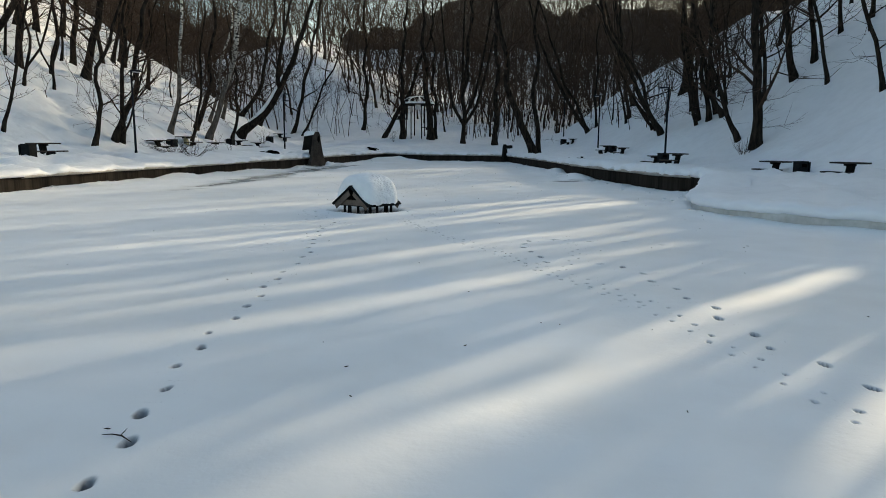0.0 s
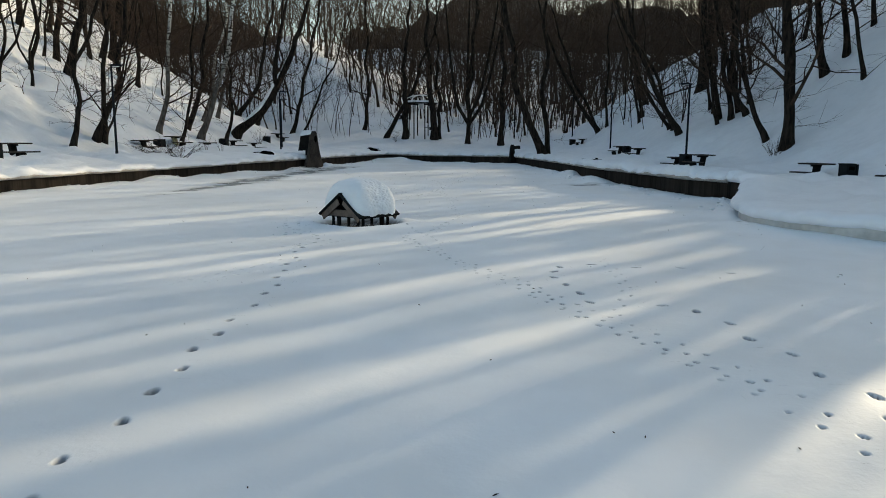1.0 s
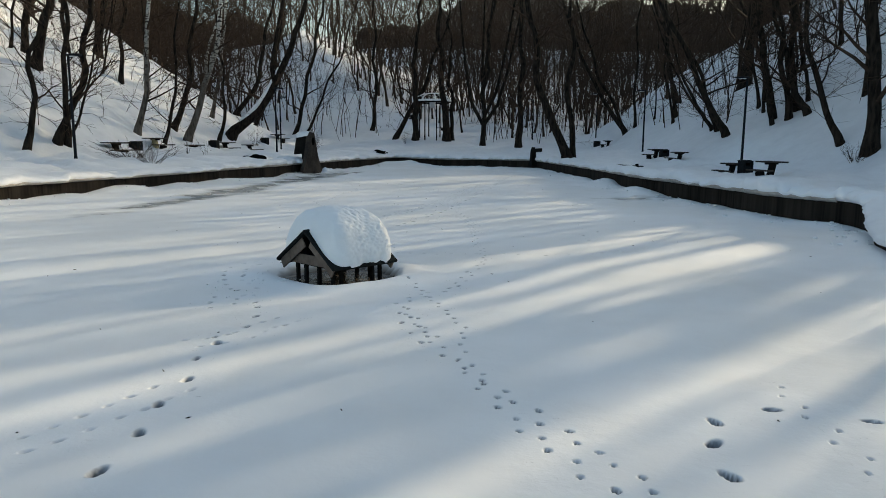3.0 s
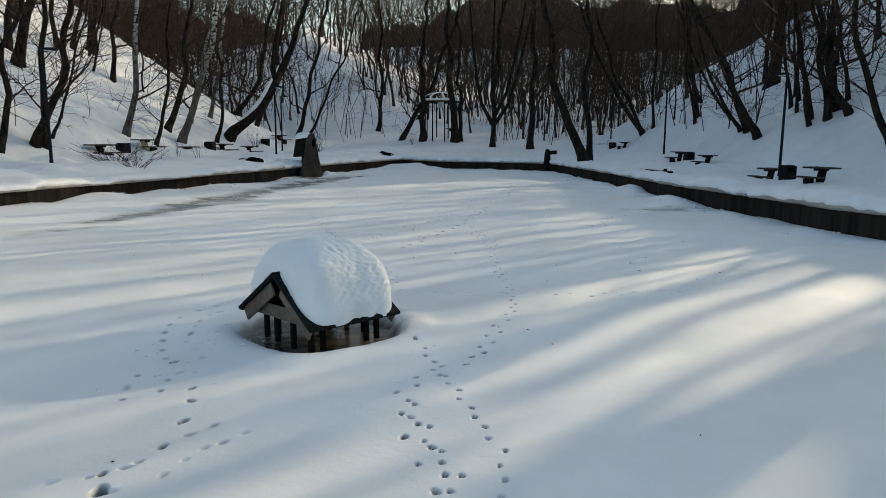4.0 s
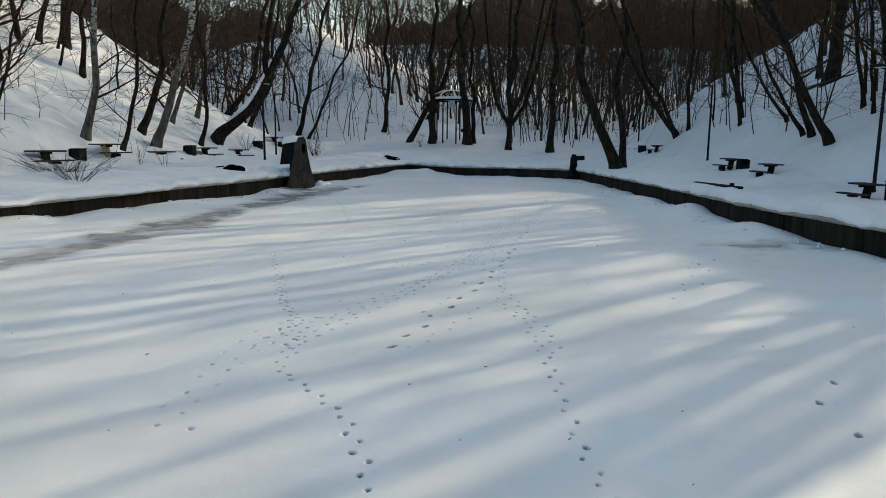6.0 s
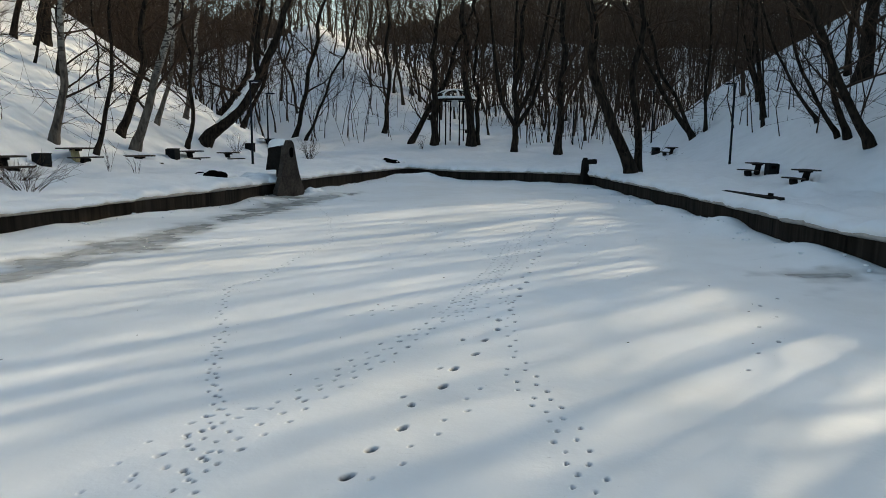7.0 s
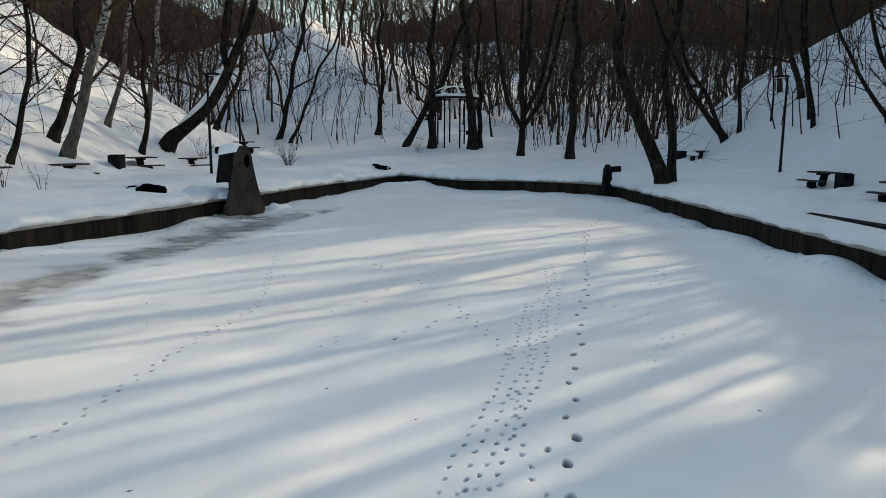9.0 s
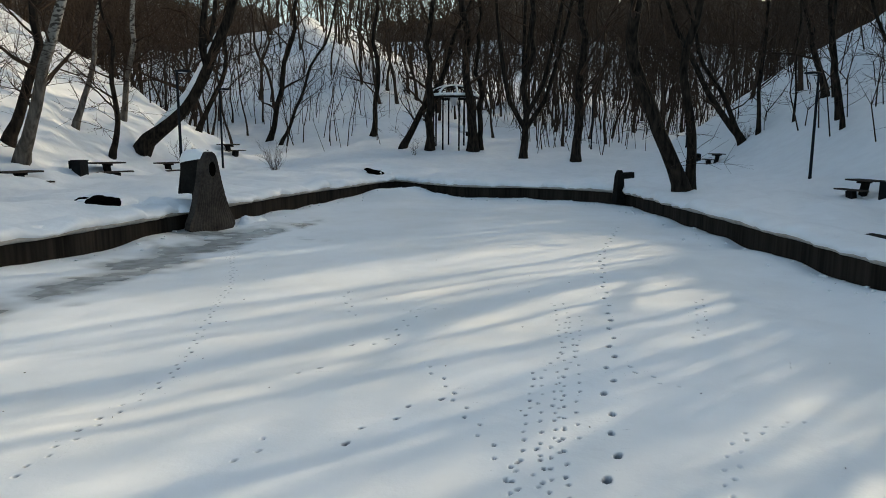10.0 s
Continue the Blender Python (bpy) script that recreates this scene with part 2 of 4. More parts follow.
def sweep(line, profile, closed=True):
    """A band along a line: profile(x, y) gives (outward, height) rows."""
    t = np.roll(line, -1, 0) - np.roll(line, 1, 0)
    if not closed:
        t[0], t[-1] = line[1] - line[0], line[-1] - line[-2]
    t /= np.linalg.norm(t, axis=1)[:, None] + 1e-9
    out = np.stack([t[:, 1], -t[:, 0]], -1)  # the rim runs anticlockwise
    probe = line + out * 0.2
    flip = np.where(from_rim(probe[:, 0], probe[:, 1]) > 0, 1, -1)[:, None]
    out = out * flip
    rows = [[(px + ox * o, py + oy * o, z) for o, z in profile(px, py)] for (px, py), (ox, oy) in zip(line, out)]
    v = np.array(rows)
    n, k = v.shape[:2]
    idx = np.arange(n * k).reshape(n, k)
    nxt = np.roll(idx, -1, 0)
    if not closed:
        idx, nxt = idx[:-1], nxt[:-1]
    q = np.stack([idx[:, :-1], nxt[:, :-1], nxt[:, 1:], idx[:, 1:]], -1)
    return v.reshape(-1, 3), q.reshape(-1, 4)


def wall_profile(x, y):
    h = float(wall_top(x, y))
    return [(0.0, -0.35), (0.0, h - 0.03), (0.03, h), (0.36, h), (0.36, -0.35)]


wv, wq = sweep(RIM_LINE, wall_profile)
wall = tagged(new("wall_pond", quick_mesh("wall_pond", wv, wq, CONCRETE, False)), "low dark streaked concrete wall round the pond", "wall", kind="structure")


def cap_profile(x, y):
    h = float(wall_top(x, y)) + 0.004
    a = float(lumps(np.array([x]), np.array([y]), 5, (2.6, 0.06), (0.9, 0.05), (0.35, 0.025))[0])
    b = float(lumps(np.array([x]), np.array([y]), 6, (1.7, 0.07), (0.5, 0.04))[0])
    if h < 0.4:
        a, b = 0.4 * a, 0.35 * b
    return [(0.3, h), (0.0, h), (-0.1 + a, h + 0.015 + b * 0.3), (-0.17 + a, h + 0.08 + b * 0.4), (-0.12 + a, h + 0.16 + b), (0.02, h + 0.215 + b),
            (0.3, h + 0.235 + b), (0.7, h + 0.22), (1.2, h + 0.14)]


cv, cq = sweep(RIM_LINE, cap_profile)
cap = tagged(new("trim_snow_ledge", quick_mesh("trim_snow_ledge", cv, cq, SNOW)), "soft overhanging ledge of snow along the pond wall", "snow", kind="structure")

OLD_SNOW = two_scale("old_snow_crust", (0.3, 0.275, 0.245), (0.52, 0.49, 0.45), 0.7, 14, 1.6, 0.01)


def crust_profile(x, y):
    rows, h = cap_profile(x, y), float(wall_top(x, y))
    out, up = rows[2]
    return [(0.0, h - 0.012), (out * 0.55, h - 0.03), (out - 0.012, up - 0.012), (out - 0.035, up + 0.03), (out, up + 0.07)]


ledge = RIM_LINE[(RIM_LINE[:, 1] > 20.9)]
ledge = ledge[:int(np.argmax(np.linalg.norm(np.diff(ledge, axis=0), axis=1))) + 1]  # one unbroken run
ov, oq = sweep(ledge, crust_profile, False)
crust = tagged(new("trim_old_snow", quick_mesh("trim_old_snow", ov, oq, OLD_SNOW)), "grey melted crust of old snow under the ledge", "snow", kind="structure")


spit = RIM_LINE[(RIM_LINE[:, 0] > 4) & (RIM_LINE[:, 1] > 8.5) & (RIM_LINE[:, 1] < 16.6)]
kv, kq = sweep(spit, lambda x, y: [(0.1, -0.2), (-0.06, -0.2), (-0.07, 0.2), (-0.04, 0.26), (0.3, 0.27)], False)
kerb = tagged(new("wall_kerb", quick_mesh("wall_kerb", kv, kq, STONE)), "pale stone kerb under the spit of snow", "kerb", kind="structure")

# ---- the frozen pond, with tracks trodden into its snow ----
HUT = (-1.74, 15.55)
PRINTS = []  # x, y, heading, length, depth


def trail(points, stride, length, depth, sway=0.06, seed=0):
    """Prints left and right of a line of (x, y)."""
    rng, p, side, left = random.Random(seed), [Vector(q) for q in points], 1, 0.0
    for a, b in zip(p, p[1:]):
        way = b - a
        far, turn = way.length, math.atan2(way.y, way.x)
        while left < far:
            c = a + way * (left / far) + Vector((-way.y, way.x)).normalized() * (sway * side + rng.uniform(-0.02, 0.02))
            PRINTS.append((c.x, c.y, turn + rng.uniform(-0.3, 0.3), length * 0.66 * rng.uniform(0.75, 1.15), depth * 1.35 * rng.uniform(0.6, 1.1)))
            left, side = left + stride * rng.uniform(0.85, 1.15), -side
        left -= far


# boots: one walker towards the duck house, others across the pond
trail([(-1.6, 2.2), (-1.66, 3.1), (-1.82, 4.1), (-1.93, 5.0), (-1.9, 5.9), (-1.89, 6.6), (-1.97, 7.4), (-1.95, 8.3), (-1.91, 9.1), (-1.89, 9.5), (-1.97, 10.0), (-2.1, 10.8), (-2.15, 11.5), (-2.25, 12.5)], 0.45, 0.17, 0.085, 0.03, 1)
trail([(-2.24, 12.6), (-2.1, 13.3), (-2.27, 13.65), (-2.32, 14.0)], 0.33, 0.12, 0.08, 0.05, 2)
trail([(3.4, 10.6), (2.85, 10.95), (2.35, 11.06), (1.77, 11.1)], 0.58, 0.15, 0.05, 0.03, 3)
trail([(1.32, 10.9), (1.35, 10.7), (1.1, 10.43), (1.26, 9.86), (1.3, 9.26), (1.5, 8.77)], 0.42, 0.17, 0.085, 0.03, 6)
trail([(2.03, 8.86), (2.31, 8.72), (2.35, 8.31), (2.43, 7.85), (2.53, 7.0), (2.57, 6.2), (2.55, 5.6), (2.7, 4.9), (3.0, 4.2)], 0.42, 0.17, 0.085, 0.05, 24)
trail([(6.4, 17.4), (6.1, 16.3), (5.5, 15.1)], 0.6, 0.17, 0.07, 0.04, 25)
trail([(3.1, 43.4), (1.92, 38.8), (1.42, 35.6), (1.2, 33.8), (1.0, 32.4), (0.8, 31.4), (0.63, 30.5), (0.5, 29.5), (0.36, 28.9), (0.2, 28.0), (0.08, 27.0), (0.02, 26.4), (-0.12, 25.6), (-0.31, 24.65),
       (-0.51, 23.7), (-0.8, 22.76), (-1.11, 21.8), (-1.35, 20.9), (-1.53, 20.4)], 0.44, 0.16, 0.09, 0.03, 13)
trail([(-0.18, 26.4), (-0.48, 24.7), (-0.96, 22.85), (-1.5, 21.0)], 0.9, 0.1, 0.045, 0.02, 11)
# paws: small single trails
trail([(1.98, 6.6), (1.84, 7.0), (1.64, 7.54), (1.37, 8.16), (1.1, 8.7), (0.97, 9.3), (0.86, 9.7), (0.7, 10.2), (0.57, 10.45), (0.38, 10.8), (0.02, 11.55), (-0.32, 12.23), (-0.52, 12.95), (-0.78, 13.7)], 0.17, 0.075, 0.045, 0.03, 4)
trail([(1.1, 8.95), (0.86, 9.24), (0.65, 9.83), (0.38, 10.36), (0.12, 10.96), (-0.13, 11.8), (-0.18, 12.46), (-0.15, 13.0), (-0.24, 13.25), (-0.44, 13.97), (-0.67, 14.75), (-0.8, 15.2)], 0.17, 0.075, 0.045, 0.03, 5)
trail([(2.1, 6.3), (1.8, 7.2), (1.5, 8.0), (1.2, 8.6), (0.9, 9.4)], 0.15, 0.08, 0.035, 0.13, 42)
trail([(2.1, 6.2), (2.2, 5.5), (2.35, 4.7), (2.45, 3.9), (2.6, 2.8)], 0.16, 0.085, 0.04, 0.07, 26)
trail([(2.03, 11.6), (1.99, 10.8), (1.95, 10.2), (1.82, 9.45), (1.65, 8.95), (1.45, 8.4)], 0.2, 0.07, 0.035, 0.04, 7)
trail([(-0.46, 12.5), (-0.63, 13.0), (-0.8, 13.7), (-0.78, 14.07), (-0.48, 14.6), (-0.29, 14.77), (-0.1, 15.5), (0.0, 15.9)], 0.18, 0.09, 0.045, 0.05, 27)
trail([(-3.52, 23.8), (-3.18, 22.7), (-2.75, 21.7), (-2.53, 20.8), (-2.36, 19.8), (-2.09, 19.5), (-1.85, 19.14), (-1.59, 18.8), (-1.31, 18.06), (-1.29, 17.7), (-1.42, 17.25), (-1.42, 16.96), (-1.27, 16.6)], 0.15, 0.075, 0.045, 0.03, 8)
trail([(-2.49, 21.7), (-2.84, 21.0), (-2.94, 20.2), (-2.83, 19.2), (-2.9, 18.8), (-2.66, 18.4)], 0.17, 0.08, 0.03, 0.1, 28)
trail([(-0.38, 22.7), (-0.05, 21.5), (0.05, 19.6), (0.1, 18.5), (0.15, 17.7), (0.15, 17.0), (0.14, 16.5), (0.0, 15.9)], 0.18, 0.075, 0.045, 0.03, 9)
trail([(-1.16, 17.32), (-0.7, 17.25), (0.0, 17.2), (1.06, 17.18), (1.87, 17.4), (2.6, 17.6)], 0.2, 0.08, 0.03, 0.04, 10)
trail([(-6.1, 38.8), (-4.8, 35.2), (-4.3, 33.0), (-3.9, 31.5), (-3.76, 30.6), (-3.86, 29.2), (-3.95, 27.8), (-3.94, 26.6), (-4.24, 26.0), (-3.95, 25.1), (-3.8, 24.5), (-3.47, 23.9), (-3.3, 23.2), (-3.0, 22.3), (-2.69, 21.7), (-2.5, 21.3), (-2.4, 20.8), (-2.37, 20.2)], 0.15, 0.075, 0.05, 0.03, 12)
trail([(-0.61, 25.9), (-0.9, 25.2), (-1.38, 23.5), (-1.82, 22.4), (-2.13, 21.5), (-2.41, 20.8), (-2.4, 20.5)], 0.13, 0.085, 0.035, 0.07, 15)
trail([(-0.39, 25.3), (-0.95, 24.6), (-1.7, 23.2), (-2.22, 21.8), (-2.64, 21.4), (-2.77, 20.3)], 0.15, 0.085, 0.035, 0.06, 16)
trail([(-0.36, 27.6), (-0.35, 26.4), (-0.2, 25.4), (-0.27, 23.9), (-0.27, 23.15), (-0.03, 22.1), (0.1, 21.5), (0.16, 20.7), (0.13, 20.3)], 0.18, 0.075, 0.045, 0.03, 17)
trail([(-0.65, 22.2), (-0.69, 21.8), (-0.93, 21.3), (-1.26, 20.5)], 0.25, 0.075, 0.035, 0.04, 29)
trail([(0.08, 31.1), (-0.21, 28.7), (-0.44, 27.4), (-0.71, 26.3), (-0.86, 25.4), (-0.95, 24.6)], 0.09, 0.072, 0.04, 0.12, 30)
trail([(-0.04, 28.7), (-0.34, 27.35), (-0.61, 26.2), (-0.81, 25.1)], 0.1, 0.072, 0.04, 0.1, 31)
trail([(-1.15, 31.2), (-0.93, 30.66), (-0.63, 29.7), (-0.39, 28.9), (-0.34, 28.5)], 0.2, 0.085, 0.045, 0.035, 18)
trail([(0.66, 33.4), (0.44, 31.9), (0.12, 30.9), (0.03, 30.1), (0.0, 29.3), (-0.06, 28.6)], 0.11, 0.072, 0.04, 0.09, 32)
trail([(0.54, 34.1), (0.37, 31.1), (0.23, 30.2), (0.15, 29.4), (-0.19, 29.1), (-0.38, 28.6)], 0.13, 0.072, 0.045, 0.07, 14)
trail([(2.18, 30.0), (1.54, 29.6), (1.38, 29.3), (1.18, 28.8), (1.0, 28.3)], 0.14, 0.07, 0.027, 0.04, 19)
trail([(2.69, 34.6), (2.28, 33.0), (2.03, 32.4)], 0.2, 0.09, 0.045, 0.06, 33)
trail([(-1.0, 30.3), (-1.54, 29.6), (-1.72, 29.3)], 0.3, 0.11, 0.05, 0.05, 34)
trail([(0.97, 31.3), (1.35, 30.75)], 0.16, 0.085, 0.035, 0.05, 35)
trail([(-2.1, 31.9), (-1.7, 32.2), (-1.5, 33.7), (-1.18, 33.6)], 0.22, 0.085, 0.04, 0.06, 36)
trail([(-2.75, 34.6), (-2.33, 33.2)], 0.22, 0.085, 0.04, 0.04, 37)
trail([(-2.1, 24.5), (-1.7, 25.0), (-1.22, 25.2)], 0.16, 0.1, 0.045, 0.09, 38)
trail([(-2.4, 28.9), (-2.29, 29.4)], 0.2, 0.1, 0.04, 0.05, 39)
trail([(-2.45, 30.9), (-2.3, 31.2)], 0.2, 0.1, 0.04, 0.05, 40)
trail([(3.35, 26.0), (2.27, 23.3), (1.78, 22.85)], 0.6, 0.11, 0.05, 0.1, 20)
trail([(2.3, 19.8), (1.9, 18.6)], 0.6, 0.13, 0.055, 0.1, 21)
# trodden, half filled snow round the duck house
trail([(-2.95, 9.9), (-2.8, 10.3), (-2.53, 10.7), (-2.26, 11.2), (-2.1, 11.5)], 0.09, 0.1, 0.022, 0.12, 22)
trail([(-2.47, 12.4), (-2.1, 12.6), (-2.0, 13.0), (-1.74, 13.3)], 0.09, 0.1, 0.024, 0.12, 23)
trail([(-2.62, 13.7), (-2.76, 14.2), (-2.6, 14.5), (-2.93, 15.0), (-3.07, 15.5), (-3.12, 16.0), (-2.9, 16.3)], 0.13, 0.12, 0.03, 0.12, 41)


def wet_patch(x, y):
    """Bare grey slush along the wall by the fountain and round the duck house."""
    line = np.interp(y, [20, 24, 30, 35, 40, 43, 46], [-8.9, -8.2, -7.6, -7.3, -6.9, -5.6, -5.0])
    a = np.exp(-(((x - line) / (0.75 + 0.25 * np.sin(y * 0.7))) ** 2)) * step_between(21, 25, y) * step_between(46, 41.5, y)
    a = np.maximum(a, np.exp(-(((x + 7.2) / 1.6) ** 2 + ((y - 40.9) / 1.0) ** 2)))
    a = np.maximum(a, 0.8 * np.exp(-(((x - 5.0) / 0.7) ** 2 + ((y - 27.6) / 1.1) ** 2)))
    return a + lumps(x, y, 31, (1.6, 0.25), (0.6, 0.15)) * (a > 0.02)


def ice_height(x, y):
    z = lumps(x, y, 12, (11, 0.014), (3.5, 0.008), (1.1, 0.004), (0.5, 0.0015))
    d = from_rim(x, y)
    z = z + 0.05 * np.exp(-(((d + 0.3) / 0.45) ** 2)) * (1 + lumps(x, y, 14, (2.4, 0.8)))
    # drifts slumped from the ledge
    for px, py, r, h in ((5.35, 33.9, 0.7, 0.22), (5.5, 29.6, 0.8, 0.2), (-4.2, 53.2, 1.5, 0.32), (-11.6, 29.4, 0.6, 0.14), (-9.2, 33.4, 1.6, 0.07), (-6.6, 42.5, 0.7, 0.14), (-8.6, 40.3, 0.8, 0.1),
                         (4.6, 38, 0.8, 0.12)):
        z = z + h * np.exp(-((x - px) ** 2 + ((y - py) * 0.7) ** 2) / (r * r))
    # hollow with wet ice under the duck house
    hx, hy = x - HUT[0], y - HUT[1]
    u, v = hx * 0.719 + hy * 0.695, -hx * 0.695 + hy * 0.719
    rim_r = ((np.abs(u + 0.02) / 0.66) ** 3 + (np.abs(v) / 0.66) ** 3) ** (1 / 3) - lumps(x, y, 44, (0.7, 0.04)) * (np.abs(u) + np.abs(v) < 3)
    z = z - 0.085 * (1 - step_between(0.98, 1.1, rim_r)) + 0.05 * np.exp(-(((rim_r - 1.35) / 0.25) ** 2))
    z = z - 0.02 * np.clip(wet_patch(x, y), 0, 1)
    # the soft rib of snow in front of the house
    z = z + 0.03 * np.exp(-(((y - 13.6 - 0.35 * (x + 2.2) + 0.25 * (x + 2) ** 2) / 0.35) ** 2)) * (np.abs(x + 2) < 2.2) * step_between(2.2, 1.2, np.abs(x + 2))
    return z


def dents(x, y):
    """Depth of the prints at points sorted by y, and how far slush and painted shade darken them."""
    z, slush_shade = np.zeros(len(x)), np.zeros(len(x))
    for px, py, turn, length, depth in PRINTS:
        r = length * 1.5
        j0, j1 = np.searchsorted(y, py - r), np.searchsorted(y, py + r)
        dx, dy = x[j0:j1] - px, y[j0:j1] - py
        a, b = dx * math.cos(turn) + dy * math.sin(turn), -dx * math.sin(turn) + dy * math.cos(turn)
        a = a * (1 if math.sin(turn) > 0 else -1)  # the foot drags in from the far end and stands deepest at the near one
        q = np.hypot(a / (length * (0.42 + 0.48 * (a > 0))), b / (length * 0.33))
        heel = 1.0 - 0.9 * np.clip(a / (length * 0.95), 0, 1)
        pit = (1 - step_between(0.45, 1.0, q)) * heel
        z[j0:j1] = np.minimum(z[j0:j1], -1.25 * depth * pit)
        slush_shade[j0:j1] = np.maximum(slush_shade[j0:j1], np.clip((1 - step_between(0.72, 1.1, q)) * (1.25 - 0.8 * np.clip(a / length, 0, 1)), 0, 1) * min(0.95, max(0.0, depth - 0.022) / 0.035))
    return z, slush_shade


ice_m, ice_t, ice_b = material("pond_snow", (0.84, 0.85, 0.87), 0.5)
ice_f, ice_c, ice_g = noise_node(ice_t, 40, 5), noise_node(ice_t, 1.6, 4), noise_node(ice_t, 0.25, 3)
wet = ice_t.nodes.new("ShaderNodeAttribute")
wet.attribute_name = "wet"
snow_tone = mix_node(ice_t, ramp_node(ice_t, ice_c, [(0.3, (0.79, 0.795, 0.8)), (0.6, (0.86, 0.87, 0.88))]), ramp_node(ice_t, ice_g, [(0.35, (0.76, 0.75, 0.73)), (0.6, (0.86, 0.87, 0.89))]), 0.5)
slush = ramp_node(ice_t, noise_node(ice_t, 3.5, 5), [(0.35, (0.25, 0.25, 0.24)), (0.65, (0.46, 0.47, 0.46))])
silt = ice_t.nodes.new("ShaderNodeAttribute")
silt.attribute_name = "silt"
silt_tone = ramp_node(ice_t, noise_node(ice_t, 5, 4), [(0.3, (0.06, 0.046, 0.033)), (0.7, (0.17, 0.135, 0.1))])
slush_shade_at = ice_t.nodes.new("ShaderNodeAttribute")
slush_shade_at.attribute_name = "slush_shade"
# wet slush and the pit's shade together, put into the print colour
slush_shade_tone = mix_node(ice_t, mix_node(ice_t, snow_tone, slush, wet.outputs["Fac"]), (0.035, 0.045, 0.06), slush_shade_at.outputs["Fac"])
ice_t.links.new(mix_node(ice_t, slush_shade_tone, silt_tone, silt.outputs["Fac"]), ice_b.inputs["Base Color"])
gloss = ice_t.nodes.new("ShaderNodeMapRange")
gloss.inputs["To Min"].default_value, gloss.inputs["To Max"].default_value = 0.55, 0.22
ice_t.links.new(wet.outputs["Fac"], gloss.inputs["Value"])
ice_t.links.new(gloss.outputs["Result"], ice_b.inputs["Roughness"])
ice_b.inputs["Specular IOR Level"].default_value = 0.3
bump(ice_t, ice_b, [(ice_c, 0.3, 0.03), (noise_node(ice_t, 9, 5), 0.3, 0.012), (ice_f, 0.3, 0.004)])
# an even grid, five times finer where feet have trodden
xs, ys = steps((-16, -6, 0.25), (-6, 4, 0.075), (4, 12, 0.2)), steps((-20, 1.5, 0.5), (1.5, 42, 0.075), (42, 58, 0.2))
fine = np.zeros((len(ys) - 1, len(xs) - 1), bool)
for px, py, _, length, _ in PRINTS:
    r = length * 1.05 + 0.02
    fine[max(np.searchsorted(ys, py - r) - 1, 0):np.searchsorted(ys, py + r), max(np.searchsorted(xs, px - r) - 1, 0):np.searchsorted(xs, px + r)] = True
mid_x, mid_y = np.meshgrid((xs[:-1] + xs[1:]) / 2, (ys[:-1] + ys[1:]) / 2)
over_ice = from_rim(mid_x, mid_y) < 0.3
cells = []
for some, cuts in ((over_ice & ~fine, 1), (over_ice & fine, 5)):
    j, i = np.nonzero(some)
    x0, y0, wx, wy = xs[i], ys[j], np.diff(xs)[i], np.diff(ys)[j]
    for a in range(cuts):
        for b in range(cuts):
            cells.append(np.stack([np.stack([x0 + wx * (a + u) / cuts, y0 + wy * (b + v) / cuts], -1) for u, v in ((0, 0), (1, 0), (1, 1), (0, 1))], 1))
corner = np.round(np.concatenate(cells).reshape(-1, 2), 4)
flat, back = np.unique(corner[:, ::-1], axis=0, return_inverse=True)  # sorted by y, then x
px_, py_ = flat[:, 1].copy(), flat[:, 0].copy()
pressed, slush_shade_values = dents(px_, py_)
iv = np.stack([px_, py_, ice_height(px_, py_) + pressed], -1)
iq = back.reshape(-1, 4)
ice_me = quick_mesh("frozen_pond", iv, iq, ice_m)
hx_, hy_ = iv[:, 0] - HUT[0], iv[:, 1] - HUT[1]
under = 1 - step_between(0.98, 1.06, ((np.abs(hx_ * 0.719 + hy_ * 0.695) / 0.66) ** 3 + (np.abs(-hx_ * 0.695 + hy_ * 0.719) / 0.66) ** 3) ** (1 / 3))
wet_values = np.clip(np.maximum(np.clip((wet_patch(iv[:, 0], iv[:, 1]) - 0.36) * 2.2, 0, 0.92), under), 0, 1)
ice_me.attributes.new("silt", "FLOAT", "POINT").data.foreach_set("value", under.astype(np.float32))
ice_me.attributes.new("slush_shade", "FLOAT", "POINT").data.foreach_set("value", slush_shade_values.astype(np.float32))
ice_me.attributes.new("wet", "FLOAT", "POINT").data.foreach_set("value", wet_values.astype(np.float32))
pond = tagged(new("water_frozen_pond", ice_me), "snow-covered ice of the pond with trails of footprints", "frozen pond", kind="structure")

# ---- bare winter trees ----
class Twigs:
    """Collects tapered tubes as quads."""

    def __init__(self):
        self.v, self.q, self.n = [], [], 0

    def tube(self, pts, radii, sides):
        pts, radii = np.asarray(pts, float), np.asarray(radii, float)
        t = np.gradient(pts, axis=0)
        t /= np.linalg.norm(t, axis=1)[:, None] + 1e-9
        ref = np.array([0.0, 1.0, 0.0]) if abs(t[0, 1]) < 0.8 else np.array([1.0, 0.0, 0.0])
        a = np.cross(t, ref)
        a /= np.linalg.norm(a, axis=1)[:, None] + 1e-9
        b = np.cross(t, a)
        ang = np.arange(sides) * 2 * np.pi / sides
        ring = (a[:, None] * np.cos(ang)[None, :, None] + b[:, None] * np.sin(ang)[None, :, None]) * radii[:, None, None] + pts[:, None]
        k = len(pts)
        idx = np.arange(k * sides).reshape(k, sides) + self.n
        nxt = np.roll(idx, -1, 1)
        self.v.append(ring.reshape(-1, 3))
        self.q.append(np.stack([idx[:-1], nxt[:-1], nxt[1:], idx[1:]], -1).reshape(-1, 4))
        self.n += k * sides

    def arrays(self):
        return np.concatenate(self.v), np.concatenate(self.q)


